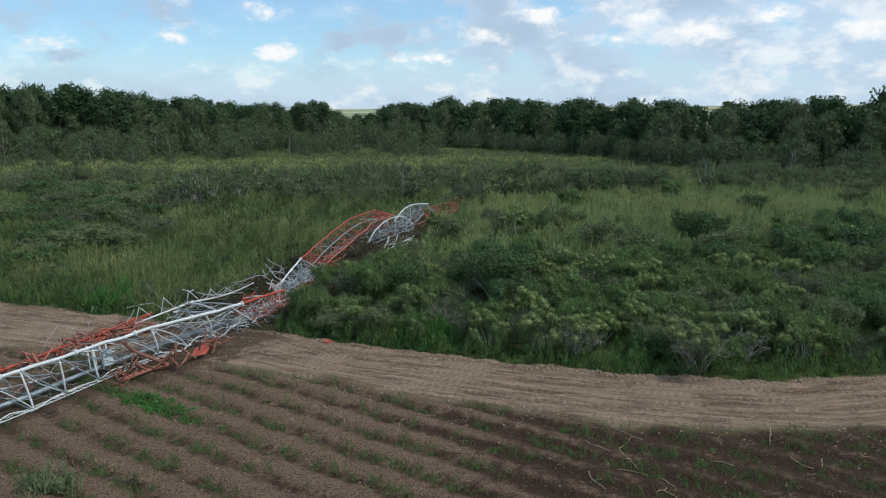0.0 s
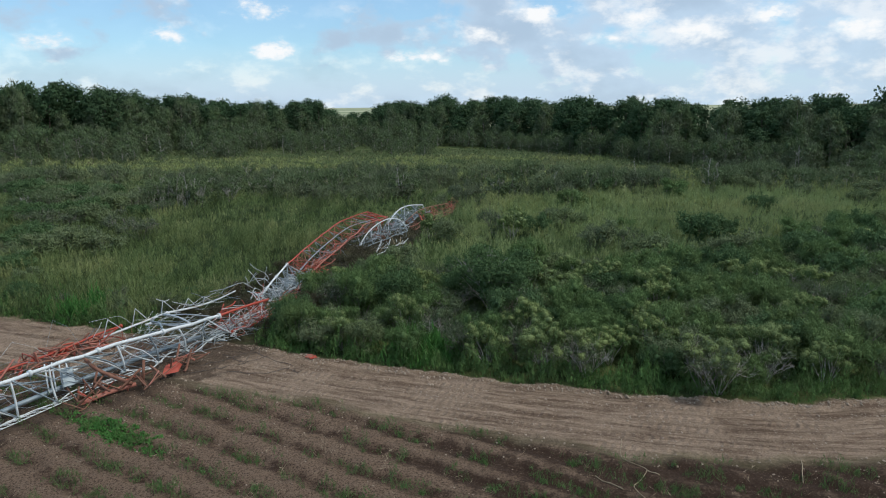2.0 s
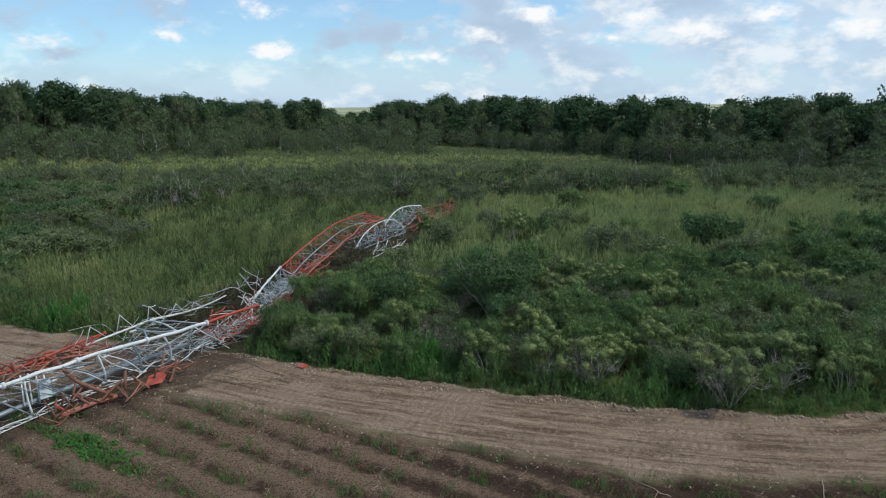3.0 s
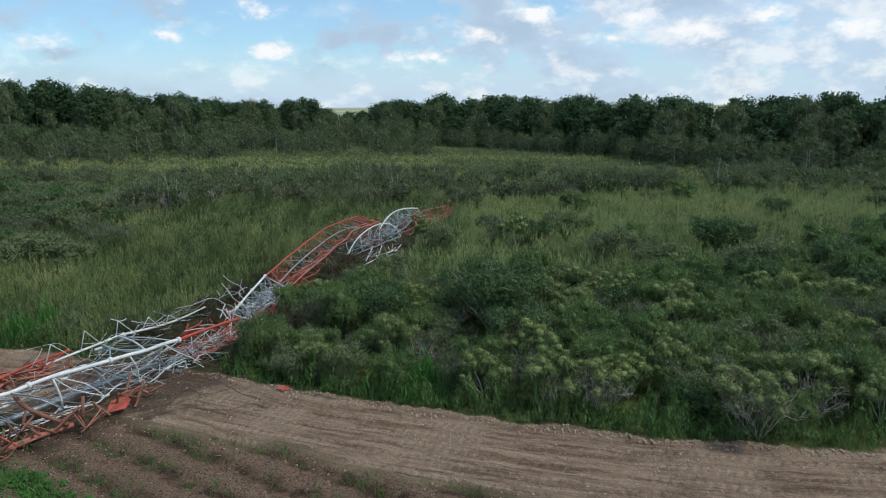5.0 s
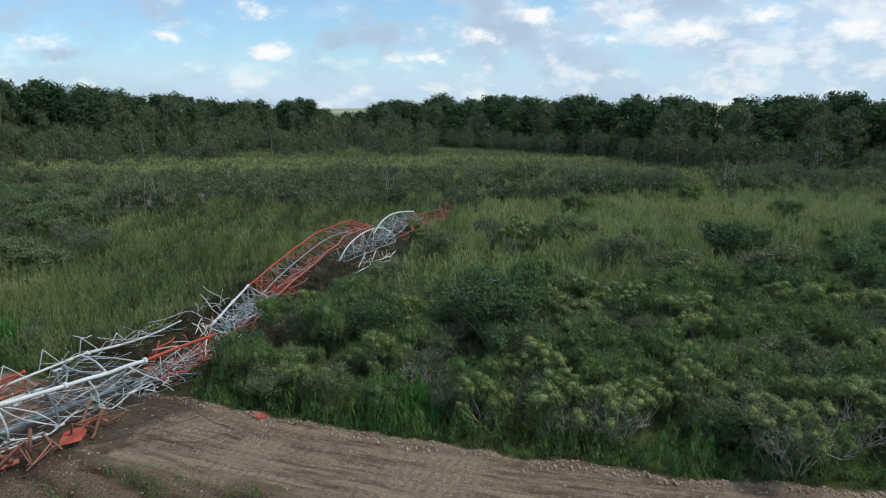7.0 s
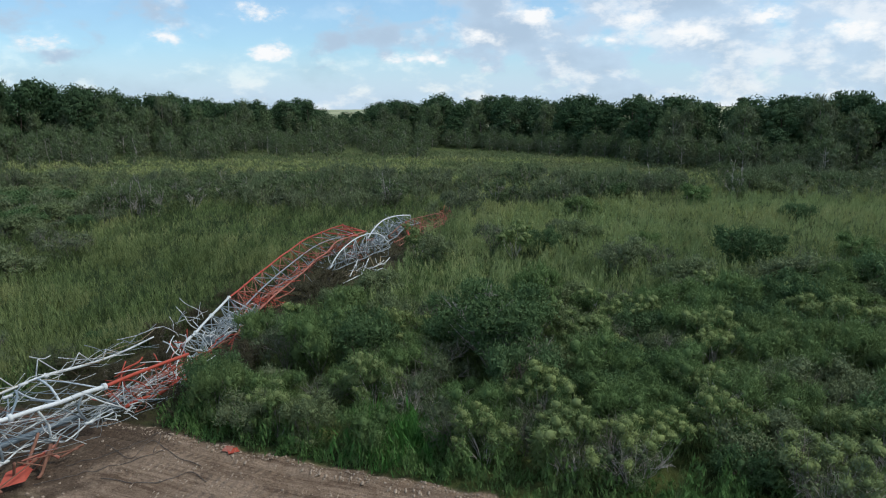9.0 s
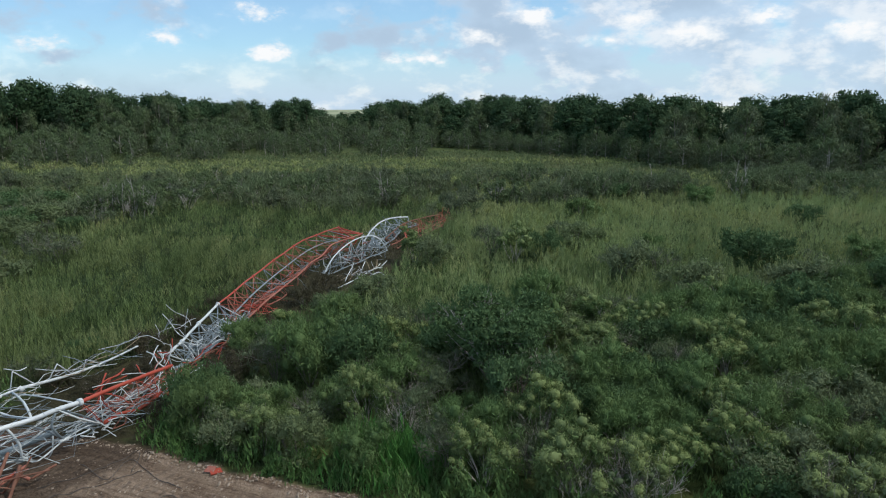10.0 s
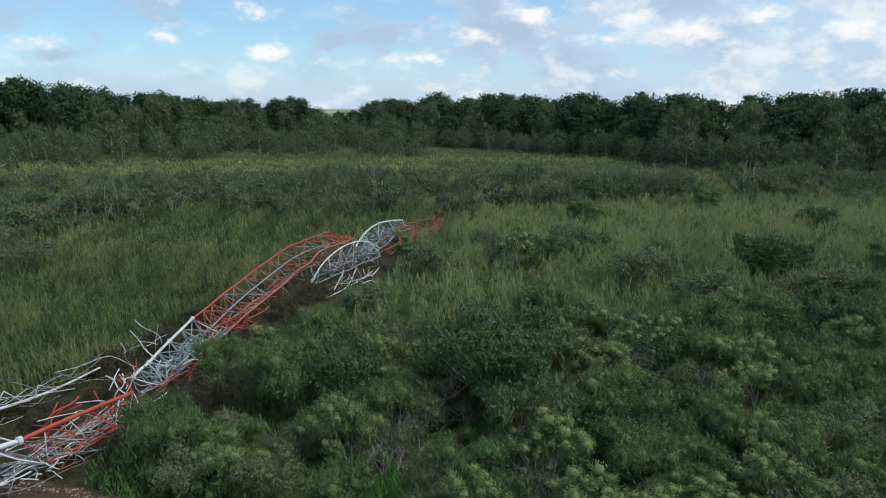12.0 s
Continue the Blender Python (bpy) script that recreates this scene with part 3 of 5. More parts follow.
def build_mast():
    # straight white length that crosses the bare soil
    top = [(-22.6, 19.9, 1.75), (-18.4, 26.2, 1.8), (-15.2, 32.0, 1.8), (-11.45, 37.4, 1.75)]
    front = [(-21.3, 18.6, .15), (-18.3, 25.0, .15), (-16.2, 29.9, .2), (-13.6, 34.4, .35), (-11.2, 38.2, .55)]
    back = [(-24.6, 21.2, .2), (-20.2, 27.4, .2), (-17.2, 33.0, .35), (-15.7, 37.0, .8), (-15.5, 40.3, 1.0)]
    lattice("white-painted steel lattice mast length lying on bare soil", [top, front, back], 24, [WHITE, WHITE, GALV], 0.085, 0.064, 0.09, 0.05, faces=((0, 1), (2, 0)), slim=0.34, vee=True)
    # the back leg goes on, torn loose
    t = thing("torn_leg", "torn white mast leg with bent braces sticking up", "wreckage", group="tangled wreckage of the mast")
    a = curve_through([(-15.5, 40.5, 1.0), (-14.6, 42.6, .75), (-13.9, 44.4, .7), (-13.2, 45.9, .85)], 12)
    part("leg", tube_mesh("leg", a, np.linspace(0.07, 0.04, 13), WHITE, 8), t)
    part("flange", tube_mesh("flange", [a[0] - .08, a[0] + .02], 0.13, WHITE, 8), t)
    # bent brackets still fixed to it, like upturned letters V
    foot = curve_through([(-17.6, 37.0, .7), (-16.4, 38.9, .9), (-15.5, 40.5, 1.0), (-14.6, 42.6, .75), (-13.9, 44.4, .7)], 16)
    part("leg", tube_mesh("leg", foot[:9], .06, WHITE, 8), t)
    for i in (0, 3, 7, 10, 13):
        up = RNG.uniform(.35, .9)
        q, e = foot[i], foot[min(i + 2, 16)]
        peak = (q * .7 + e * .3) + np.array([RNG.normal() * .15, RNG.normal() * .15, up])
        part("bent_brace", tube_mesh("bent_brace", [q, q * .08 + peak * .92, peak, peak * .9 + e * .1, e], .024, WHITE, 5), t)
    bent_bars("bent white braces and rods standing up behind the mast", [(-18.0, 35.6, .5), (-16.4, 38.2, .6), (-15.4, 40.8, .6), (-14.0, 44.2, .4)], 6, .3, (.8, 1.6), [WHITE, WHITE, GALV], (.02, .04), 1.1, .25, along=.25)
    bent_bars("loose grey and white cables trailing along a torn leg", [(-16.2, 38.6, .5), (-15.2, 41.0, .6), (-13.2, 45.6, .6)], 26, .22, (1.5, 3.6), [WHITE, GALV, STRAW], (.012, .03), .5, .35, along=.85)
    # grey feed line and cables inside
    t = thing("feed_line", "grey tubular feed line inside the fallen mast", "pipe")
    part("pipe", tube_mesh("pipe", curve_through([(-23.2, 20.2, .3), (-18.8, 26.5, .32), (-17.2, 29.9, .35), (-14.9, 34.0, .45), (-12.6, 37.6, .5)], 24), 0.11, GALV, 10), t)
    t = thing("cable_ladder", "white cable ladder lying along the fallen mast", "ladder")
    l1 = curve_through([(-20.6, 21.0, .12), (-17.7, 26.6, .14), (-15.6, 31.4, .16), (-14.0, 34.0, .2)], 40)
    off = np.array([.25, -.14, 0])
    part("rail", tube_mesh("rail", l1, .022, WHITE, 5), t)
    part("rail", tube_mesh("rail", l1 + off, .022, WHITE, 5), t)
    for i in range(0, 41, 1):
        part("rung", tube_mesh("rung", [l1[i], l1[min(i + 1, 40)] + off], .014, WHITE, 4), t)
    # rest platform standing in the mast
    t = thing("rest_platform", "light grey mesh platform wedged in the mast", "platform")
    part("panel", plate("panel", [(-16.3, 30.7, .5), (-16.0, 31.1, .5), (-16.4, 31.7, 1.1), (-16.7, 31.3, 1.1)], .03, GALV), t)
    for k in range(4):
        x, y = -16.75 + .2 * k, 30.3 + .22 * k
        part("frame_bar", tube_mesh("frame_bar", [(x, y, .4), (x - .62, y + .92, 1.4)], .035, WHITE, 6), t)
    bent_bars("white rods and cables crushed together at the growth's edge", [(-15.2, 33.6, .35), (-13.2, 36.2, .4), (-11.4, 38.8, .45), (-10.9, 40.0, .4)], 64, .42, (1.5, 4.2), [WHITE, WHITE, GALV, GALV], (.012, .036), .8, .25)
    bent_bars("broken white brace ends hanging over bare soil", [(-12.4, 36.6, .3), (-11.3, 38.4, .3), (-10.9, 39.8, .3)], 26, .3, (.4, 1.1), [WHITE], (.025, .05), .4, .4, along=.1)
    bent_bars("thin loose cables coiled through the mast", [(-19.5, 26.5, .3), (-16.5, 31.0, .4), (-13, 36, .4)], 34, .5, (2.0, 4.5), [WHITE, GALV, FADED], (.008, .014), 1.2, 1.1, name="loose_cables", piece="cable")
    # red wreck behind
    lattice("crumpled red-orange mast length behind the white one", [[(-21.4, 30.6, .35), (-20.2, 33.0, .45), (-18.9, 35.6, .7), (-17.2, 38.2, .95)], [(-22.0, 31.4, .15), (-20.8, 33.8, .15), (-19.8, 36.0, .2), (-18.6, 38.4, .3)], [(-20.8, 30.2, .15), (-19.6, 32.6, .2), (-18.4, 35.0, .2), (-16.8, 37.6, .4)]], 6, [RED, FADED, RUST, RUST], .06, .05, .2, .3)
    bent_bars("muddy red bars lying in the soil under the mast", [(-22.2, 22.0, .12), (-20.4, 25.4, .12), (-18.6, 29.2, .15)], 30, .4, (.8, 2.6), [FADED, RUST, RUST, RED], (.03, .06), .2, .2, along=.7)
    bent_bars("buckled red-orange plates and bars behind the mast", [(-20.4, 32.0, .2), (-19.0, 35.6, .3), (-17.4, 37.6, .3)], 44, .45, (.6, 1.8), [RED, FADED, RUST, RUST], (.04, .12), .45, .04, along=.55)
    # red and muddy wreck in front
    bent_bars("muddy red-orange steel bars pushed into the soil", [(-15.2, 29.8, .1), (-13.8, 31.4, .25), (-12.6, 33.2, .3), (-12.2, 35.0, .2)], 42, .38, (.5, 1.6), [RED, FADED, RUST, RUST, RUST], (.03, .11), .5, .04, along=.45)
    t = thing("bent_girder", "muddy orange girder leaning across the mast", "girder")
    part("beam", tube_mesh("beam", curve_through([(-16.4, 32.4, 1.55), (-15.2, 31.6, 1.0), (-13.6, 31.5, .35)], 8), .085, RUST, 8), t)
    part("beam", tube_mesh("beam", curve_through([(-15.2, 29.9, .12), (-14.3, 31.0, .2), (-13.6, 31.8, .2)], 8), .11, FADED, 8), t)
    part("post", tube_mesh("post", [(-13.35, 32.0, .05), (-13.25, 32.1, 1.25)], .07, RUST, 8), t)
    part("post", tube_mesh("post", [(-15.3, 31.1, .05), (-15.0, 31.2, 1.05)], .055, RUST, 8), t)
    part("gusset", plate("gusset", [(-12.8, 32.8, .2), (-12.2, 33.3, .2), (-12.1, 33.6, .45), (-12.4, 33.7, .6), (-12.8, 33.3, .5)], .05, RED), t)
    # red end, pressed flat into the growth
    t = lattice("flattened red mast length ending in dark brush", [[(-11.45, 37.4, 1.75), (-10.6, 39.9, 1.6), (-10.0, 42.0, 1.35)], [(-11.2, 38.3, .5), (-10.2, 40.0, .55), (-9.7, 41.4, .6)], [(-12.4, 39.4, .5), (-11.4, 41.0, .5), (-10.6, 42.6, .6)]], 6, [RED, RED, FADED, WHITE], .075, .035, .05, .15, collars=False)
    bent_bars("squashed red bars and white rods at the mast's break", [(-11.3, 38.6, .5), (-10.5, 40.4, .6), (-9.9, 41.8, .6)], 44, .34, (1.0, 2.4), [RED, FADED, FADED, WHITE, GALV], (.015, .045), .5, .3)
    bent_bars("short white and red braces at the mast's break", [(-11.3, 42.4, .6), (-11.0, 44.2, .8)], 16, .22, (.5, 1.6), [WHITE, RED], (.025, .05), .6, .4, along=.4)
    bent_bars("red bars leaning in brush behind the mast", [(-12.9, 40.2, .4), (-12.4, 41.4, .6)], 5, .2, (1.0, 1.9), [RED], (.04, .06), .8, .2, along=.1)
    # white length beyond the break
    mat = [WHITE, GALV, GALV]
    lattice("white lattice mast length bent over into tall weeds", [[(-11.3, 44.8, .8), (-11.15, 47.0, 1.1), (-10.9, 50.8, 1.5)], [(-10.3, 45.2, .3), (-9.9, 47.6, .4), (-9.3, 50.6, .7)], [(-10.9, 44.6, .2), (-10.8, 47.6, .2), (-10.4, 50.6, .3)]], 6, mat, .065, .046, .07, .06)
    bent_bars("jumbled white braces inside the bent mast", [(-10.6, 45.4, .4), (-10.2, 48.0, .5), (-9.8, 50.4, .6)], 85, .4, (.6, 1.9), mat, (.02, .04), .5, .5, along=.5)
    bent_bars("red bars crushed under the white mast length", [(-10.3, 43.6, .2), (-9.5, 46.0, .4), (-9.0, 48.0, .3)], 16, .26, (.8, 2.2), [RED, FADED, RUST], (.03, .06), .5, .3)
    bent_bars("loose white rods thrown clear in the weeds", [(-13.0, 47.6, .7), (-12.0, 49.6, .8)], 9, .35, (.8, 1.9), [WHITE], (.02, .035), .5, .3, along=.2)
    # long orange arch
    lattice("long orange lattice mast length arched over the weeds", [[(-10.9, 50.8, 1.5), (-10.5, 54.4, 1.75), (-9.95, 59.4, 2.0), (-9.0, 65.0, 2.35), (-7.3, 70.4, 2.35)], [(-9.3, 50.6, .7), (-8.9, 54.4, .9), (-8.5, 58.6, .9), (-7.9, 62.2, 1.35), (-6.8, 66.2, 1.8), (-5.35, 70.1, 1.85)], [(-10.4, 50.6, .3), (-10.2, 54.0, .4), (-9.4, 59.4, .4), (-8.3, 65.2, .6), (-6.3, 70.0, .7)]], 12, [FADED, RED, FADED, FADED, GALV], .052, .042, .06, .06, leg_mats=[RED, FADED, FADED])
    bent_bars("buckled red braces inside the arched mast", [(-9.8, 51.4, .5), (-9.3, 54.6, .5), (-9.0, 57.4, .6)], 50, .42, (.7, 1.9), [RED, RED, FADED], (.025, .05), .5, .4, along=.4)
    bent_bars("orange and grey braces inside the arched mast", [(-9.0, 59.0, .7), (-7.9, 64.0, .9), (-6.4, 69.4, 1.2)], 60, .45, (.8, 2.2), [FADED, RED, GALV, FADED], (.022, .045), .6, .4, along=.5)
    t = thing("feed_line", "grey feed line sagging inside the arched mast", "pipe")
    part("pipe", tube_mesh("pipe", curve_through([(-10.0, 50.5, 1.0), (-9.8, 54.0, 1.25), (-9.3, 59.0, 1.5), (-8.3, 65.0, 1.8), (-6.4, 70.0, 1.7)], 20), .045, GALV, 8), t)
    t = thing("end_frame", "bright orange end frame of the arched mast", "wreckage")
    c0, c1, c2 = (np.array(c) for c in ((-7.3, 70.4, 2.35), (-5.35, 70.1, 1.85), (-6.3, 70.0, .7)))
    for e0, e1 in ((c0, c1), (c1, c2), (c2, c0), (c0, (c1 + c2) / 2), (c1, (c0 * .4 + c2 * .6)), (c0 - (.45, 1.6, .03), c1), (c1 - (.4, 1.7, .1), c0 - (.45, 1.6, .03)), (c0, c1 - (.4, 1.7, .1)), (c0 - (.9, 3.2, .06), c1 - (.4, 1.7, .1))):
        part("frame_bar", tube_mesh("frame_bar", [e0, (e0 + e1) / 2 - (0, 0, .03), e1], .052, RED, 6), t)
    # white bowed frame beside it
    lattice("white mast length bowed upwards on crushed weeds", [[(-7.1, 62.0, .4), (-6.45, 63.8, 1.55), (-5.3, 66.6, 2.05), (-4.1, 68.8, 1.85), (-3.35, 70.2, .6)], [(-6.9, 62.4, .3), (-5.9, 64.5, .35), (-4.6, 67.4, .4), (-3.3, 70.2, .45)], [(-7.4, 63.0, .3), (-6.5, 66.0, .3), (-5.4, 69.0, .4), (-4.3, 71.2, .6)]], 7, mat, .045, .046, .05, .06, faces=((0, 1), (2, 0)))
    bent_bars("heap of white and grey braces under the bowed frame", [(-6.6, 63.6, .5), (-5.4, 66.6, .7), (-4.0, 69.8, .6)], 80, .45, (.6, 2.2), [WHITE, GALV, GALV, MUDDY, FADED], (.02, .04), .9, .5, along=.4)
    bent_bars("white broken struts strewn on dark ground", [(-5.6, 61.8, .1), (-4.8, 64.2, .1), (-3.4, 66.0, .1)], 20, .45, (.5, 2.0), [WHITE, WHITE, STRAW], (.03, .05), .15, .1, along=.5)
    for line in ([(-5.5, 61.3, .12), (-5.5, 65.2, .3)], [(-4.75, 62.7, .1), (-4.7, 66.4, .35)], [(-5.7, 59.4, .1), (-4.9, 61.4, .14), (-4.2, 63.2, .2)], [(-4.2, 64.0, .1), (-3.6, 64.5, .3), (-3.3, 65.2, .12)], [(-3.9, 62.9, .1), (-3.3, 63.2, .26), (-2.9, 63.0, .1)]):
        t = thing("loose_strut", "white steel strut thrown on dark bare ground", "strut", group="struts beside the bowed frame")
        part("tube", tube_mesh("tube", curve_through(line, 6), .04, WHITE, 6), t)
    # far lengths
    lattice("far white mast length curving down to the ground", [[(-5.4, 71.9, .9), (-4.7, 74.5, 1.75), (-3.6, 77.8, 1.9), (-2.2, 81.0, 1.5)], [(-3.9, 71.0, .5), (-3.0, 74.0, .8), (-2.3, 77.4, .9), (-1.2, 80.8, .8)], [(-5.2, 72.6, .3), (-4.2, 75.4, .4), (-3.2, 78.4, .4), (-2.2, 81.6, .4)]], 7, mat, .06, .055, .06, .1)
    bent_bars("white braces jumbled in the far mast", [(-4.8, 72.4, .8), (-3.8, 75.4, 1.0), (-2.6, 78.6, .8)], 50, .4, (.6, 1.8), mat, (.02, .04), .6, .5, along=.4)
    lattice("red-orange mast tip buried in brush", [[(-3.6, 72.4, 1.0), (-2.2, 77.0, 1.6), (-.6, 80.6, 1.5), (1.0, 84.0, 1.3)], [(-2.6, 71.6, .3), (-1.6, 75.6, .3), (.2, 80.0, .4), (1.6, 83.4, .6)], [(-3.2, 73.2, .3), (-1.6, 78.0, .4), (0, 81.6, .4), (1.4, 84.6, .6)]], 9, [RUST, RUST, FADED, RUST], .045, .04, .08, .25)
    t = thing("bent_plate", "bright red-orange bent plate in the far mast", "wreckage")
    part("strip", plate("strip", [(-2.5, 77.0, 1.5), (-2.38, 77.1, 1.55), (-1.2, 75.5, .35), (-1.35, 75.4, .3)], .06, RED), t)
    part("strip", plate("strip", [(-2.5, 76.6, 1.2), (-2.38, 76.7, 1.22), (-1.7, 74.6, .35), (-1.85, 74.5, .3)], .06, RED), t)
    bent_bars("brown twisted tip bars in the brush", [(-1.4, 78.0, .6), (.6, 82.0, .7), (1.8, 85.0, .8)], 40, .4, (.8, 2.0), [FADED, RUST, RED], (.02, .04), .7, .5, along=.4)
    # small red scrap on the bare soil
    t = thing("steel_scrap", "small crumpled red steel scrap at the track's edge", "scrap")
    part("strip", plate("strip", [(-6.5, 35.5, .08), (-6.15, 35.4, .08), (-6.1, 35.6, .2), (-6.4, 35.7, .18)], .03, FADED), t)
    part("strip", plate("strip", [(-6.2, 35.3, .06), (-5.85, 35.45, .08), (-6.0, 35.65, .13), (-6.3, 35.5, .12)], .03, RED), t)


build_mast()


# ---- plants ----
def round_mass():
    bm = bmesh.new()
    bmesh.ops.create_icosphere(bm, subdivisions=1, radius=1.0)
    v = np.array([q.co[:] for q in bm.verts])
    f = np.array([[q.index for q in p.verts] for p in bm.faces])
    bm.free()
    return v, f


MASS_V, MASS_F = round_mass()


def clump(rng, b, c, r, n, leaf_len, leaf_w, mat, up=0.6, flat=0.75, soft=0.20, rim=1.2, inner=0.6):
    """Leaves round a dense inner mass, with a ragged edge, turned outwards and up."""
    d = unit(rng.normal(size=(n, 3)) + np.array([0, 0, 0.25]))
    rad = r * np.clip(np.abs(0.78 + soft * rng.normal(size=n)), 0, rim)
    squeeze = rng.uniform(0.75, 1.25, 3) * np.array([1, 1, flat])
    if inner:
        core = np.asarray(c) + MASS_V * squeeze * r * inner * rng.uniform(0.75, 1.2, (len(MASS_V), 1))
        core[:, 2] = np.maximum(core[:, 2], 0.03)
        b.add(core, MASS_F, mat)
    C = np.asarray(c) + d * rad[:, None] * squeeze
    C[:, 2] = np.maximum(C[:, 2], 0.06)
    U = d * 0.35 + rng.normal(size=(n, 3)) * 0.6 + np.array([0, 0, up])
    face = d + rng.normal(size=(n, 3)) * 0.28 + np.array([0, 0, 0.3])
    b.add(*leaf_arrays(rng, C, U, leaf_len * rng.uniform(0.7, 1.4, n), leaf_w * rng.uniform(0.7, 1.3, n), face), mat)


def make_shrub(seed, height, width, label, leaf, top_leaf=None, stems=6, tips=3, per=60, size=(0.14, 0.055), bark=None, name="shrub", up=0.6, clump_r=0.42, bare=0.0, lowfill=6, category="shrub", flat=0.8, inner=0.3):
    """A shrub: several stems that fork, a clump of leaves on each tip, blossoms on the upper ones."""
    rng = np.random.default_rng(seed)
    t = thing(name, label, category)
    crown, woods = Bits(), []
    for s in range(stems):
        wood = Bits()
        woods.append(wood)
        a = 2 * np.pi * (s + rng.random()) / stems
        reach = width * 0.5 * rng.uniform(0.25, 0.95)
        foot = np.array([math.cos(a), math.sin(a), 0]) * rng.uniform(0.03, 0.18)
        hh = height * rng.uniform(0.68, 1.0) * (1.0 - 0.25 * (reach / (width * 0.5)) ** 2)
        end = np.array([math.cos(a) * reach, math.sin(a) * reach, hh * 0.82])
        mid = foot * 0.5 + end * 0.45 + rng.normal(size=3) * 0.10
        mid[2] = hh * 0.42
        line = curve_through([foot, mid, end], 5)
        wood.tube(line, np.linspace(0.026, 0.010, 6) * (height / 2.4), 4)
        for k in range(tips):
            root = line[int(rng.integers(2, 5))]
            tip = end + rng.normal(size=3) * np.array([0.30, 0.30, 0.16]) * width * 0.32
            tip[2] = min(max(tip[2], height * 0.3), height * 0.9)
            wood.tube(curve_through([root, (root + tip) / 2 + rng.normal(size=3) * 0.05, tip], 2), np.linspace(0.014, 0.006, 3) * (height / 2.4), 3)
            if rng.random() < bare:
                for _ in range(4):
                    q = tip + rng.normal(size=3) * 0.22 + np.array([0, 0, 0.15])
                    wood.tube([root * .3 + tip * .7, (tip + q) / 2 + rng.normal(size=3) * .03, q], [0.007, 0.006, 0.004], 3)
                continue
            r = clump_r * rng.uniform(0.7, 1.3)
            clump(rng, crown, tip, r, int(per * rng.uniform(0.7, 1.2)), size[0], size[1], 0, up, flat, 0.18, 1.15, inner)
            if top_leaf is not None and tip[2] > height * 0.45:
                for _ in range(2):
                    head = tip + np.array([rng.normal() * r * .4, rng.normal() * r * .4, r * rng.uniform(.25, .5)])
                    clump(rng, crown, head, r * rng.uniform(.5, .75), int(per * 0.8), 0.085, 0.042, 1, 0.3, 0.85, 0.14, 1.1, 0.62)
    for _ in range(lowfill):
        a, q = rng.uniform(0, 2 * np.pi), width * 0.42 * math.sqrt(rng.random())
        clump(rng, crown, (math.cos(a) * q, math.sin(a) * q, height * rng.uniform(0.15, 0.5)), clump_r * 1.1, per, size[0], size[1], 0, up, flat, 0.18, 1.15, inner)
    for wood in woods:
        part("stem", wood.mesh("stem", [bark or BARK], True), t)
    part("crown", crown.mesh("crown", [leaf] + ([top_leaf] if top_leaf else [])), t)
    return t


def make_tree(seed, height, width, label, leaf, bark, limbs=9, clumps=22, per=36, size=(0.6, 0.34), low=0.25, name="tree", top_leaf=None, up=0.1, inner=0.4):
    """A tree: tapered trunk, limbs, and an uneven crown of leaf clumps with gaps."""
    rng = np.random.default_rng(seed)
    t = thing(name, label, "tree")
    wood, crown = Bits(), Bits()
    lean = rng.normal(size=2) * 0.04 * height
    trunk = curve_through([(0, 0, -0.1), (lean[0] * .4, lean[1] * .4, height * .4), (lean[0], lean[1], height * .85)], 6)
    wood.tube(trunk, np.linspace(0.024, 0.006, 7) * height * 0.8, 6)
    for k in range(clumps):
        f = low + (1 - low) * ((k + rng.random()) / clumps)
        prof = math.sin(math.pi * min(1, 0.12 + 0.86 * (f - low) / (1 - low))) ** 0.6
        a = 2.4 * k + rng.normal() * 0.4
        q = width * 0.5 * prof * rng.uniform(0.35, 1.0)
        c = np.array([math.cos(a) * q + lean[0] * f, math.sin(a) * q + lean[1] * f, height * f * 0.94])
        if k % max(1, clumps // limbs) == 0:
            root = trunk[min(5, max(1, int(f * 5.2)))]
            wood.tube(curve_through([root, (root + c) / 2 + np.array([0, 0, -0.03 * height]), c], 3), np.linspace(0.008, 0.003, 4) * height, 4)
        r = width * rng.uniform(0.13, 0.23)
        clump(rng, crown, c, r, per, size[0], size[1], 1 if top_leaf and rng.random() < 0.4 else 0, up, 0.75 + 0.4 * (up > .5), 0.24, 1.0, inner)
    part("trunk", wood.mesh("trunk", [bark], True), t)
    part("crown", crown.mesh("crown", [leaf] + ([top_leaf] if top_leaf else [])), t)
    return t


PLACED = []          # footprints of shrubs: x, y, radius


def free(x, y, r):
    return all((x - a) ** 2 + (y - b) ** 2 > (0.54 * (r + c)) ** 2 for a, b, c in PLACED)


def put(kind, x, y, s=1.0, turn=None, r=1.2, squash=1.0, label=""):
    """A copy of a plant at a place, at its own size and turn."""
    PLACED.append((x, y, r * s))
    m = Matrix.LocRotScale((x, y, ground_z(x, y) - 0.03), Euler((0, 0, turn if turn is not None else PR.uniform(0, 6.28))), None)
    ob = copy_thing(kind[y > 47] if isinstance(kind, tuple) else kind, m)
    ob.scale = (s, s, s * squash)
    if label:
        tagged(ob, label)
    return ob


PR = random.Random(5)


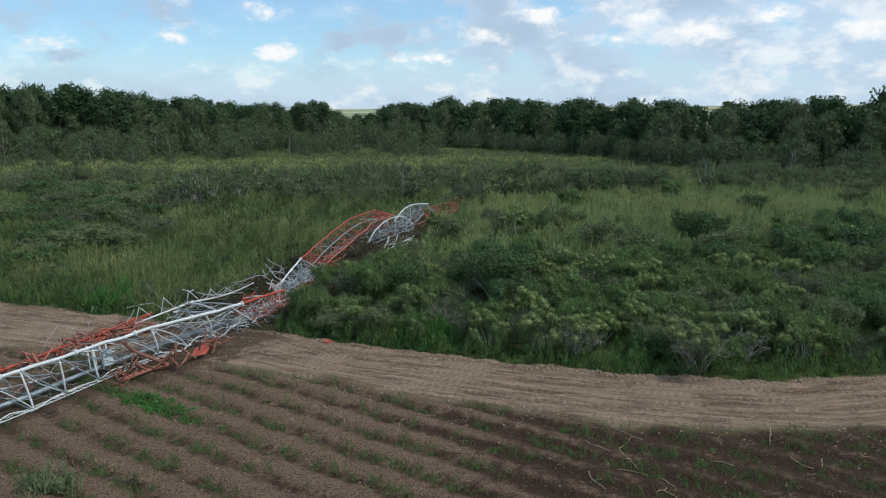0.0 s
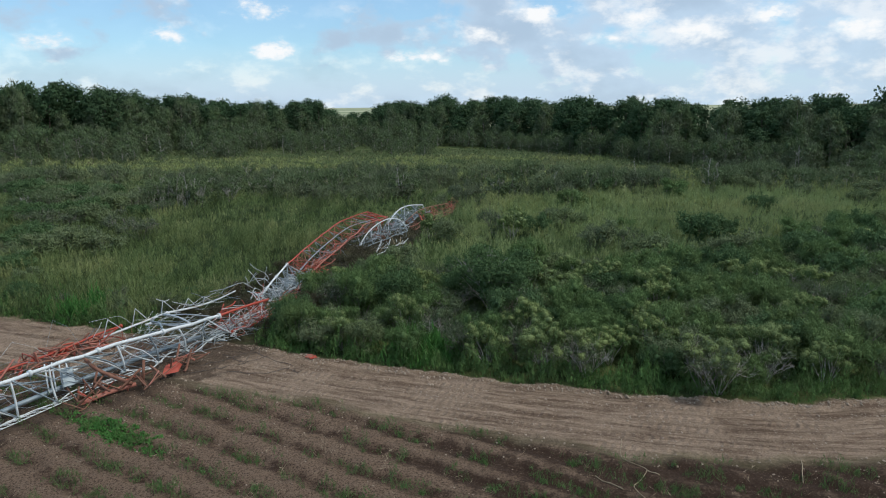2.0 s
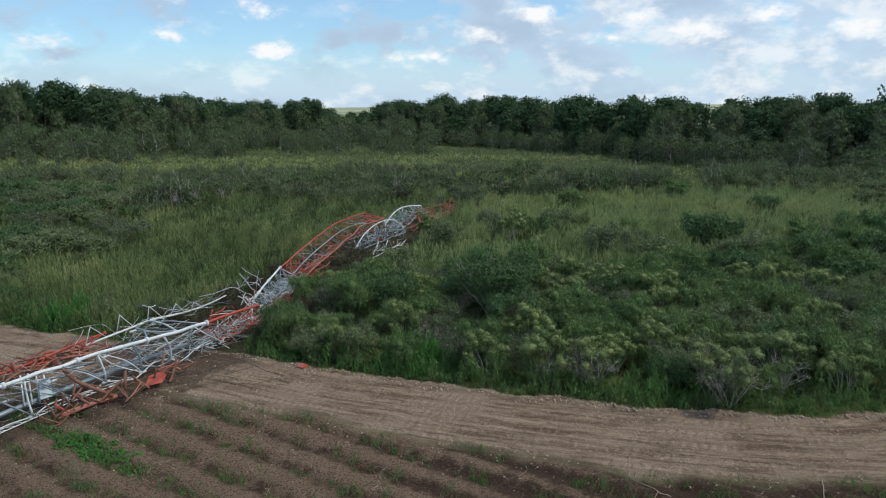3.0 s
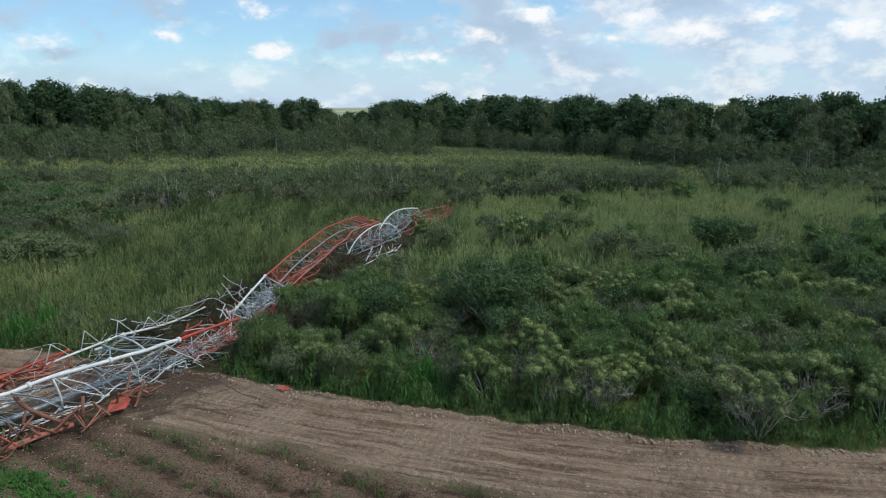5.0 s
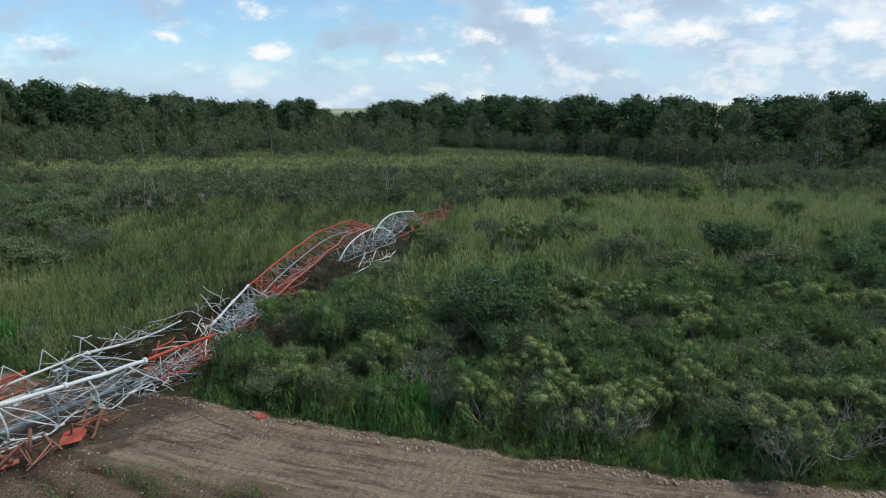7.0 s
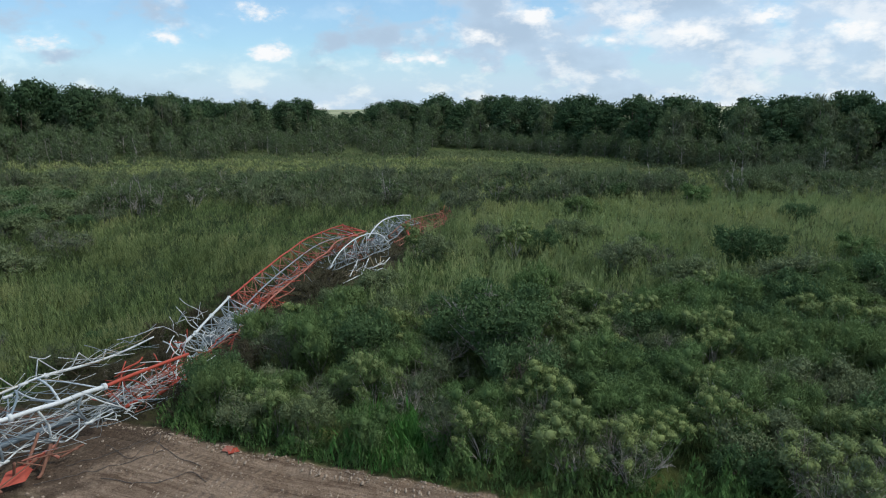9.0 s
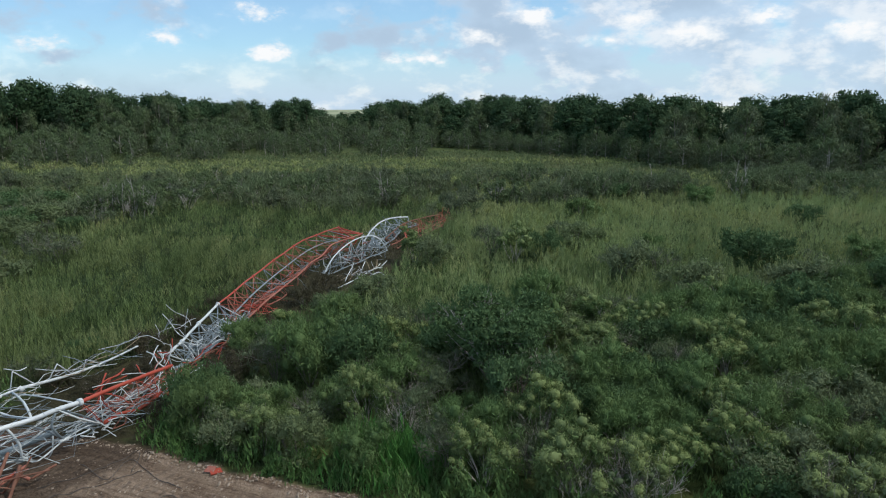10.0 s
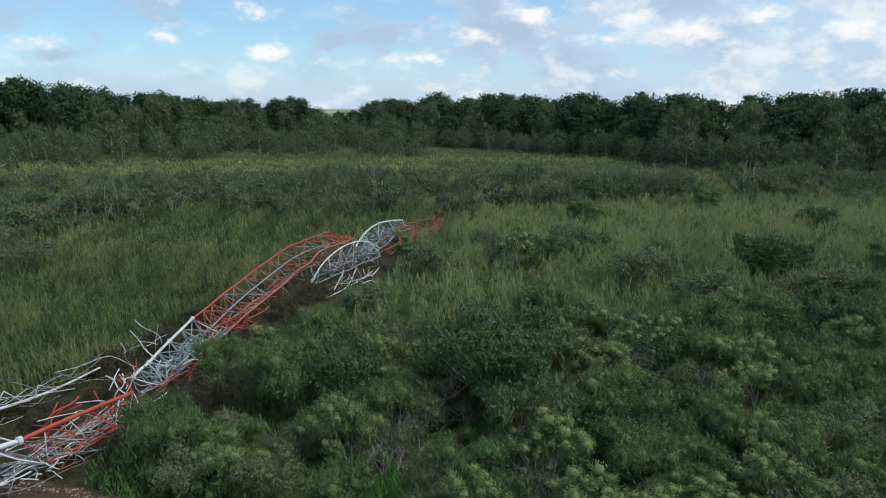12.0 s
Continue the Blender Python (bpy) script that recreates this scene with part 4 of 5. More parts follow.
class Gather:
    """Joins far plants, which nobody could pick apart, into one mesh."""

    def __init__(self):
        self.v, self.f, self.m, self.n, self.mats = [], [], [], 0, []

    def take(self, kind, x, y, s, sz, turn):
        c, q = math.cos(turn), math.sin(turn)
        for o in kind.children:
            me = o.data
            a = np.empty(len(me.vertices) * 3, np.float32)
            me.vertices.foreach_get("co", a)
            a = a.reshape(-1, 3)
            f = np.empty(len(me.loops), np.int32)
            me.loops.foreach_get("vertex_index", f)
            idx = np.empty(len(me.polygons), np.int32)
            me.polygons.foreach_get("material_index", idx)
            for m in me.materials:
                if m not in self.mats:
                    self.mats.append(m)
            slot = np.array([self.mats.index(m) for m in me.materials])
            self.v.append(np.stack([x + s * (a[:, 0] * c - a[:, 1] * q), y + s * (a[:, 0] * q + a[:, 1] * c), a[:, 2] * sz], 1))
            k = len(f) // len(idx)
            f = f.reshape(-1, k)
            f = f if k == 3 else np.concatenate([f[:, (0, 1, 2)], f[:, (0, 2, 3)]])
            self.f.append(f + self.n)
            self.m.append(np.tile(slot[idx], k - 2))
            self.n += len(a)

    def finish(self, name, label, category):
        me = mesh_of(name, np.concatenate(self.v), np.concatenate(self.f), self.mats, np.concatenate(self.m))
        return tagged(new(name, me), label, category, kind="stuff")


def retire(kinds):
    for k in kinds:
        for o in (*k.children_recursive, k):
            bpy.data.objects.remove(o, do_unlink=True)


def mast_near(x, y, m=1.3):
    """True where the mast lies."""
    lx = np.interp(y, [18, 26, 32, 38, 42, 47, 54, 60, 66, 70, 75, 81, 86], [-22.5, -18.7, -16.0, -13.6, -12.4, -11.2, -10.0, -9.0, -7.2, -5.4, -3.6, -1.6, 1.2])
    half = np.interp(y, [18, 30, 38, 42, 46, 60, 70, 86], [3.5, 3.4, 3.2, 2.0, 1.3, 1.7, 2.0, 1.2])
    return 18 < y < 87 and abs(x - lx) < half * m


def make_snag(seed, height):
    """A bare pale dead tree: a thin trunk with forked limbs."""
    rng = np.random.default_rng(seed)
    t = thing("dead_tree", "bare pale dead tree among green shrubs", "tree", group="dead trees")
    top = np.array([rng.normal() * .25, rng.normal() * .25, height])
    trunk = curve_through([(0, 0, -.1), top * .5 + rng.normal(size=3) * .12, top], 7)
    part("trunk", tube_mesh("trunk", trunk, np.linspace(.05, .018, 8), BARK, 5), t)
    for k in range(6):
        root = trunk[2 + k % 5]
        a = rng.uniform(0, 6.28)
        end = root + np.array([math.cos(a) * rng.uniform(.4, 1.1), math.sin(a) * rng.uniform(.4, 1.1), rng.uniform(.5, 1.3)])
        part("limb", tube_mesh("limb", curve_through([root, (root + end) / 2 + rng.normal(size=3) * .1, end], 4), np.linspace(.022, .01, 5), BARK, 4), t)
    return t


def build_snags():
    kinds = [make_snag(300 + i, 4.6) for i in range(3)]
    R = random.Random(17)
    for x, y, s in ((-6.1, 95.0, 1.0), (-5.3, 95.6, .8), (-33.8, 89.6, .9), (-32.9, 90.0, 1.0), (-32.0, 90.3, .85), (-35.2, 90.0, .8), (-36.4, 90.4, .9), (-31.2, 90.8, .75), (38.6, 102.6, 1.1), (39.5, 103.2, .9), (7.8, 97.4, .8), (15.5, 99.0, .8), (29.0, 108.0, .9), (61.0, 124.0, 1.6), (66.0, 130.0, 1.8), (72.0, 126.0, 1.7), (52.0, 146.0, 1.9), (57.0, 141.0, 1.7), (-70.0, 172.0, 1.8), (-58.0, 180.0, 1.7), (-92.0, 176.0, 1.9), (-44.0, 190.0, 1.8)):
        m = Matrix.LocRotScale((x, y, 0), Euler((0, 0, R.uniform(0, 6.28))), None)
        ob = copy_thing(R.choice(kinds), m)
        s *= 0.62 if y > 120 else 1.0
        ob.scale = (s, s, s)
    retire(kinds)


def build_shrubs():
    def sorts(seed, n, *args, per, size, **kw):
        """n pairs of one shrub: with fine leaves for the near thicket, with fewer and larger ones for further off."""
        near = [make_shrub(seed + i, *args, per=per, size=size, **kw) for i in range(n)]
        off = [make_shrub(seed + i, *args, per=per // 2, size=(size[0] * 1.35, size[1] * 1.5), **kw) for i in range(n)]
        every.extend(near + off)
        return list(zip(near, off))
    every = []
    fe = sorts(100, 3, 2.3, 2.6, "feathery green shrub with fine upright leaves", L_FEATHER, None, 8, 3, per=210, size=(0.17, 0.034), bark=TWIG, up=0.8, clump_r=0.43, lowfill=8, flat=1.0, inner=0.42)
    ol = sorts(110, 3, 2.2, 2.6, "rounded olive-green shrub on dark stems", L_OLIVE, None, 8, 3, per=200, size=(0.13, 0.052), bark=TWIG, clump_r=0.44, lowfill=7)
    bl = sorts(120, 3, 2.6, 2.6, "groundsel shrub with pale yellow blossom heads and grey stems", L_FEATHER, L_BLOOM, 7, 3, per=110, size=(0.17, 0.040), bark=BARK, up=0.9, clump_r=0.38, lowfill=5)
    gr = sorts(130, 2, 2.0, 2.4, "half-bare grey shrub with thin twigs", L_GREY, None, 9, 4, per=110, size=(0.18, 0.024), bark=TWIG, up=1.0, clump_r=0.38, bare=0.5, lowfill=5)
    dk = sorts(140, 2, 2.4, 3.0, "dense dark green leafy shrub", L_DARK, None, 8, 3, per=190, size=(0.14, 0.060), bark=DBARK, clump_r=0.5, lowfill=9)
    st = sorts(150, 2, 2.7, 3.2, "shrub with bare spreading pale stems and blossom tips", L_OLIVE, L_BLOOM, 10, 3, per=100, size=(0.15, 0.045), bark=TWIG, clump_r=0.36, bare=0.22, lowfill=4)
    bs = sorts(158, 1, 2.2, 2.3, "nearly leafless shrub with thin pale branches", L_GREY, None, 10, 4, per=60, size=(0.15, 0.03), bark=BARK, bare=0.85, lowfill=1)[0]
    wd = sorts(155, 1, 1.5, 2.4, "withered brown brush crushed beside the mast", L_BROWN, None, 9, 4, per=130, size=(0.26, 0.022), bark=TWIG, clump_r=0.40, bare=0.4, lowfill=6, inner=0)[0]
    big = make_shrub(160, 4.7, 4.8, "broad dark green tree with bare grey inner branches", L_DARK, None, 12, 6, 230, (0.16, 0.075), BARK, "tree", clump_r=0.62, bare=0.12, lowfill=18, category="tree")
    g = "shrubs of the thicket"
    for k in every:
        tagged(k, group=g)
    # the ones that stand out
    put(big, 3.7, 42.8, 1.08, 0.4, 2.4)
    for kind, x, y, size, turn in (
            (bs, 7.4, 33.0, .95, .2), (bs, 12.9, 30.9, 1.1, 1.4), (bs, 5.6, 33.5, .8, 2.2), (bs, 4.4, 41.2, 1.3, 2.9), (bs, 11.7, 36.2, 1.1, 4.4), (bs, 15.6, 32.2, .9, 3.1), (bs, 8.9, 43.9, .9, 1.9), (bs, 0.1, 37.4, .9, 5.0),
            (bl[0], 5.45, 34.0, 1.05, .3), (st[0], 7.1, 33.3, .9, 1.0), (bl[1], -4.8, 36.8, .85, 0.0), (st[1], 12.4, 31.2, 1.12, 2.0),
            (fe[2], 14.4, 31.4, .8, 4.0), (bl[2], 11.2, 35.0, 1.0, 0.0), (bl[1], 16.2, 33.4, 1.05, 2.2), (bl[2], 2.8, 34.4, .9, 0.0),
            (fe[1], -1.2, 35.6, .85, 1.0), (gr[0], 0.3, 38.3, 1.1, 0.0), (dk[0], -6.6, 38.8, .7, 2.0), (fe[0], -2.0, 39.6, 1.0, 0.0),
            (bl[2], -0.6, 45.2, 1.05, 1.0), (bl[0], -1.9, 44.4, .9, 2.6), (gr[1], -1.4, 42.0, .95, .5), (dk[1], -6.9, 46.4, .85, 0.0),
            (bl[0], -6.6, 48.4, .85, 1.6), (fe[2], -4.8, 45.6, .95, 1.6), (ol[0], -5.2, 53.0, .8, .4), (bl[1], 8.2, 44.6, 1.05, .9),
            (bl[2], 9.3, 42.6, .85, .2), (ol[0], 8.6, 52.6, 1.0, .2), (gr[0], 10.9, 50.2, 1.15, 1.2), (ol[2], 16.8, 56.4, 1.3, 1.2),
            (fe[1], 15.0, 47.6, 1.25, .4), (bl[1], 13.2, 41.8, 1.0, 3.0), (fe[0], 10.9, 38.4, 1.15, 2.2), (fe[2], 12.9, 36.6, 1.2, .7),
            (bl[0], 11.6, 37.6, .95, 5.0), (dk[0], 18.9, 44.6, 1.15, .8), (ol[1], 17.0, 38.6, 1.15, 1.9), (gr[1], 10.4, 42.8, .9, 2.4),
            (bl[2], 16.6, 42.6, 1.0, 4.1), (fe[1], 7.6, 37.0, 1.0, 3.3), (ol[2], 24.4, 56.4, 1.35, .6), (gr[0], 26.4, 57.0, 1.3, 2.0),
            (ol[0], 22.8, 56.8, 1.0, 4.0), (dk[0], 24.0, 64.2, 1.4, 0.0), (dk[1], 25.6, 65.0, 1.1, 2.0), (bl[0], 19.6, 46.8, 1.05, 3.7)):
        put(kind, x, y, size, turn, 1.25)
    for x, y, s in ((-9.0, 39.6, .8), (-8.3, 41.6, .9), (-8.0, 44.2, .9), (-13.3, 42.2, .6), (-13.6, 47.4, .8), (-12.6, 50.4, .8), (-7.2, 55.6, .9), (-15.6, 43.0, .6), (-12.2, 44.6, .55), (-6.6, 59.4, .8), (-12.0, 54.5, .7)):
        put(wd, x, y, s, None, 1.0)
    bag = fe * 4 + ol * 3 + bl * 2 + gr * 3 + dk * 2
    n = 0
    for _ in range(9000):
        x, y = PR.uniform(-10, 46), PR.uniform(30, 74)
        d = y - float(edge_y(np.array([x]))[0])
        lim = 48 + 0.42 * max(0, x - 4) + 3 * wob(np.array([x]), np.array([y]), 0.2)[0]
        if d < 1.3 or mast_near(x, y, 1.15) or x < -9.6 + 0.1 * (y - 38):
            continue
        if y > lim and PR.random() > 0.02:
            continue
        s = PR.uniform(0.8, 1.3) * (0.8 if d < 2.5 else 1.0)
        if x < 1.5 and 33 < y < 41:
            s = min(s, .9)
        k = PR.choice(bag)
        if free(x, y, 1.2 * s):
            put(k, x, y, s, None, 1.2, PR.uniform(.9, 1.25))
            n += 1
        if n >= 255:
            break
    # dark low growth left of the break and along the mast
    for x, y, s in ((-17.0, 43.6, .75), (-19.4, 42.9, .7), (-20.4, 44.4, .8), (-15.9, 46.6, .55), (-24.0, 44.6, .6), (-27.5, 46.0, .7), (-30.6, 47.2, .75), (-34.5, 48.6, .8), (-29.8, 50.5, .8), (-36, 52.5, .9)):
        put(PR.choice(dk + gr + ol), x, y, s, None, 1.2)
    for _ in range(400):
        x, y = PR.uniform(-72, -27), PR.uniform(50, 108)
        if abs(x) > 0.66 * (y + 2) or abs(x) < 0.40 * y + 6 * wob(np.array([x]), np.array([y]), .12, 4)[0]:
            continue
        s = PR.uniform(.9, 1.7)
        if free(x, y, 1.6 * s) and wob(np.array([x]), np.array([y]), .18, 8)[0] > .0:
            put(PR.choice(dk + ol + gr), x, y, s, None, 1.5, .8)
    for x, y, s in ((16, 88, 1.3), (31, 96, 1.5), (44, 104, 1.4), (22, 101, 1.4), (12, 78, .9), (52, 88, 1.3), (58, 97, 1.4), (38, 84, 1.1), (33, 66, 1.2), (37, 63, 1.2), (41, 68, 1.1), (19, 72, .8)):
        put(PR.choice(dk + ol + fe), x, y, s, None, 1.5, .85)
    # taller sparse shrubs of the middle distance
    md = [make_shrub(170 + i, 4.2, 4.4, "tall loose shrub", (L_WOODS, L_OLIVE, L_SCRUB)[i], None, 6, 2, 52, (0.55, 0.10), TWIG, up=1.3, clump_r=0.66, bare=0.2, lowfill=8, flat=1.4, inner=0.3) for i in range(3)]
    ms = [make_shrub(175 + i, 4.0, 3.2, "nearly leafless shrub", L_WOODS, None, 7, 2, 50, (0.34, 0.14), BARK, clump_r=0.5, bare=0.6, lowfill=6, flat=1.0) for i in range(2)]
    joined = Gather()
    n = 0
    for _ in range(6000):
        x, y = PR.uniform(-75, 80), PR.uniform(84, 150)
        rim = float(np.interp(x, [-70, -43, -36, -29, -22, -14, -7, 0, 6, 12, 20, 30, 60], [78, 81, 87, 95, 96, 93, 90, 89.5, 88, 93, 99, 104, 116]))
        belts = (y > rim) * math.exp(-(max(0.0, y - rim - 4) / 5.0) ** 2) * (1.0 if x < 12 else 0.6)
        belts = max(belts, 0.5 * math.exp(-((y - (112 + 4 * math.sin(x * .07 + 1))) / 6.0) ** 2) * (1.0 if x > 2 else .5))
        belts = max(belts, 0.4 * math.exp(-((y - 120) / 6.0) ** 2) * (1.0 if x < -5 else 0.3))
        if -62 < x < -46 and y < 125:
            belts *= .3
        belts *= 0.06 + 1.0 * (wob(np.array([x]), np.array([y]), .16, 3)[0] + .4 * wob(np.array([x]), np.array([y]), .45, 1)[0] > 0.08)
        if y < 90 and abs(x - 1) < 5:
            continue
        if PR.random() > belts:
            continue
        s = PR.uniform(.55, 1.1)
        if free(x, y, 1.5 * s):
            PLACED.append((x, y, 1.5 * s))
            joined.take(PR.choice(md * 5 + ms), x, y, s, s * PR.uniform(.7, 1.0), PR.uniform(0, 6.28))
            n += 1
        if n >= 270:
            break
    for x, y in ((-36, 89.5), (-34.5, 90.5), (-33, 90), (-31.5, 91), (-38, 91), (-6.0, 95), (-5, 95.8), (7.5, 97), (9, 97.6), (39, 103)):
        joined.take(PR.choice(ms), x, y, PR.uniform(.9, 1.15), 1.0, PR.uniform(0, 6.28))
    joined.finish("distant_shrubs", "belts of loose grey-green shrubs with pale stems", "shrubs")
    retire(every + [big] + md + ms)


SKY_X = [0, 100, 200, 280, 320, 420, 500, 540, 572, 580, 660, 672, 740, 775, 812, 850, 900, 1000, 1100, 1180, 1300, 1400, 1440, 1490, 1530, 1568]
SKY_UP = [38, 35, 29, 13, 18, 8, 4, 15, 0, -14, -14, 3, 4, 15, 2, 13, 8, 7, 6, -1, 1, 6, 11, -3, 24, 22]


def tree_top(x, y):
    """Height that the wood's roof has in that direction."""
    q = 784 + 1228 * (x - 1.0) / (y + 1.3)
    return 13.7 + math.hypot(x, y) * np.interp(q, SKY_X, SKY_UP) / 1228


def build_woods():
    oak = [make_tree(200 + i, 14.0, 11.5, "dark green oak with a broad uneven crown", L_FOREST, DBARK, 8, 40, 86, (0.52, 0.42), .08) for i in range(4)]
    mix_t = [make_tree(210 + i, 12.0, 7.5, "slender grey-green tree with pale trunk", L_WOODS, TWIG, 8, 30, 90, (0.75, 0.17), .06, top_leaf=L_SCRUB, up=0.9, inner=0.35) for i in range(3)]
    low = [make_tree(220 + i, 6.0, 6.5, "low bushy grey-green tree", L_SCRUB, BARK, 9, 20, 62, (0.62, 0.14), .1, top_leaf=L_WOODS, up=1.0, inner=0.3) for i in range(3)]
    scrub = Gather()
    for k in oak + mix_t:
        tagged(k, group="trees of the wood")
    front_x = [-190, -124, -103, -72, -40, -21, 10, 32, 50, 68, 79, 130]
    front_y = [170, 186, 205, 216, 240, 250, 222, 193, 153, 137, 126, 112]
    R = random.Random(9)

    def place(kind, x, y, want, natural, wide=None):
        s = want / natural
        m = Matrix.LocRotScale((x, y, -0.1), Euler((0, 0, R.uniform(0, 6.28))), None)
        ob = copy_thing(kind, m)
        w = s if wide is None else wide
        ob.scale = (w, w, s)
    spots = []
    for row, (back, step) in enumerate(((2, 5.6), (9, 5.8), (18, 5.8), (30, 5.4))):
        x = -185.0
        while x < 125:
            y = float(np.interp(x, front_x, front_y)) + back + R.uniform(-3, 3)
            xx = x + R.uniform(-1.5, 1.5)
            spots.append((row, xx, y))
            x += step * (1.12 if x < -30 else 1.0) * R.uniform(0.75, 1.3)
    for row, x, y in spots:
        if abs(x) > 0.78 * y + 12:
            continue
        top = tree_top(x, y)
        want = top * (R.uniform(.55, .85) if row == 0 else R.uniform(.78, .95) if row == 1 else R.uniform(.88, 1.03))
        want = max(want, 5.0)
        right = x > 38
        k = R.choice(mix_t if row == 0 and R.random() < (.85 if right else .5) else oak + (mix_t if row < 2 else []))
        natural = 14.0 if k in oak else 12.0
        place(k, x, y, want, natural, max(.7, min(1.15, want / natural * R.uniform(.9, 1.2))))
    # low growth in front of the wood
    n = 0
    for _ in range(4000):
        x = R.uniform(-150, 90)
        f = float(np.interp(x, front_x, front_y))
        deep = 60 if x < -5 else 14
        y = f - R.uniform(0, 1) ** 1.2 * deep
        if y < 120 and x < 50:
            continue
        if abs(x) > 0.76 * y:
            continue
        if x < 0 and wob(np.array([x]), np.array([y]), .09, 1)[0] < -.55:
            continue
        if free(x, y, 2.2):
            PLACED.append((x, y, 2.2))
            s = (R.uniform(5.0, 10.0) * (1.0 - 0.55 * (f - y) / deep) if x < -5 else R.uniform(3.6, 6.5)) / 6.0
            scrub.take(R.choice(low), x, y, s * R.uniform(.8, 1.0), s, R.uniform(0, 6.28))
            n += 1
        if n > 215:
            break
    scrub.finish("scrub", "grey-green scrub with thin pale trunks before the wood", "scrub")
    retire(oak + mix_t + low)


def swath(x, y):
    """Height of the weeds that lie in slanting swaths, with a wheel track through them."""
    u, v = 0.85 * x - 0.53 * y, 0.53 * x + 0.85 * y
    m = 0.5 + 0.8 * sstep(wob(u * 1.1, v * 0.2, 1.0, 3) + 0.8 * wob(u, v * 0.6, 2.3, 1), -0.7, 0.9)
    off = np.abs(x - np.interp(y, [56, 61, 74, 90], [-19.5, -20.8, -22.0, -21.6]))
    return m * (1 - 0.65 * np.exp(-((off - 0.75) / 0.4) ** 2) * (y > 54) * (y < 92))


def mounds(x, y):
    return 0.42 + 1.0 * sstep(wob(x, y, 1.3, 3) + 0.5 * wob(x, y, 2.9, 1), -0.5, 0.7)


def tufts(name, label, pts, height, blades, size, leaf, seed, lean=0.25, sx=0.12, rise=mounds):
    """Many upright plants in one mesh: each a sheaf of long leaves, taller ones with a plume."""
    rng = np.random.default_rng(seed)
    P = np.repeat(pts, blades, axis=0)
    n = len(P)
    mound = rise(pts[:, 0], pts[:, 1])
    H = np.repeat(height * mound * rng.uniform(0.65, 1.2, len(pts)), blades)
    f = rng.uniform(0.1, 1.0, n)
    C = P + np.stack([rng.normal(size=n) * sx * (1.1 - f), rng.normal(size=n) * sx * (1.1 - f), H * f], 1)
    U = np.stack([rng.normal(size=n) * lean, rng.normal(size=n) * lean, np.ones(n) * 0.8], 1)
    v, fc = leaf_arrays(rng, C, U, size[0] * rng.uniform(0.7, 1.4, n), size[1] * rng.uniform(0.7, 1.3, n), np.array([0, 0, 1.0]) + rng.normal(size=(n, 3)) * 0.35)
    return tagged(new(name, mesh_of(name, v, fc, leaf if isinstance(leaf, list) else [leaf])), label, "plants", kind="stuff")


def scatter(rng, n, x0, x1, y0, y1, keep):
    x, y = rng.uniform(x0, x1, n), rng.uniform(y0, y1, n)
    k = keep(x, y)
    x, y = x[k], y[k]
    return np.stack([x, y, lay(x, y)[0]], 1)


def mast_mask(x, y, m=1.0):
    lx = np.interp(y, [18, 26, 32, 38, 42, 47, 54, 60, 66, 70, 75, 81, 86], [-22.5, -18.7, -16.0, -13.6, -12.4, -11.2, -9.6, -6.9, -5.4, -4.6, -3.2, -1.6, 1.2])
    half = np.interp(y, [18, 30, 38, 42, 46, 54, 60, 66, 70, 86], [3.0, 3.0, 4.0, 3.8, 2.3, 2.3, 3.7, 3.5, 2.9, 1.0])
    return (np.abs(x - lx) < half * m) & (y > 18) & (y < 86)


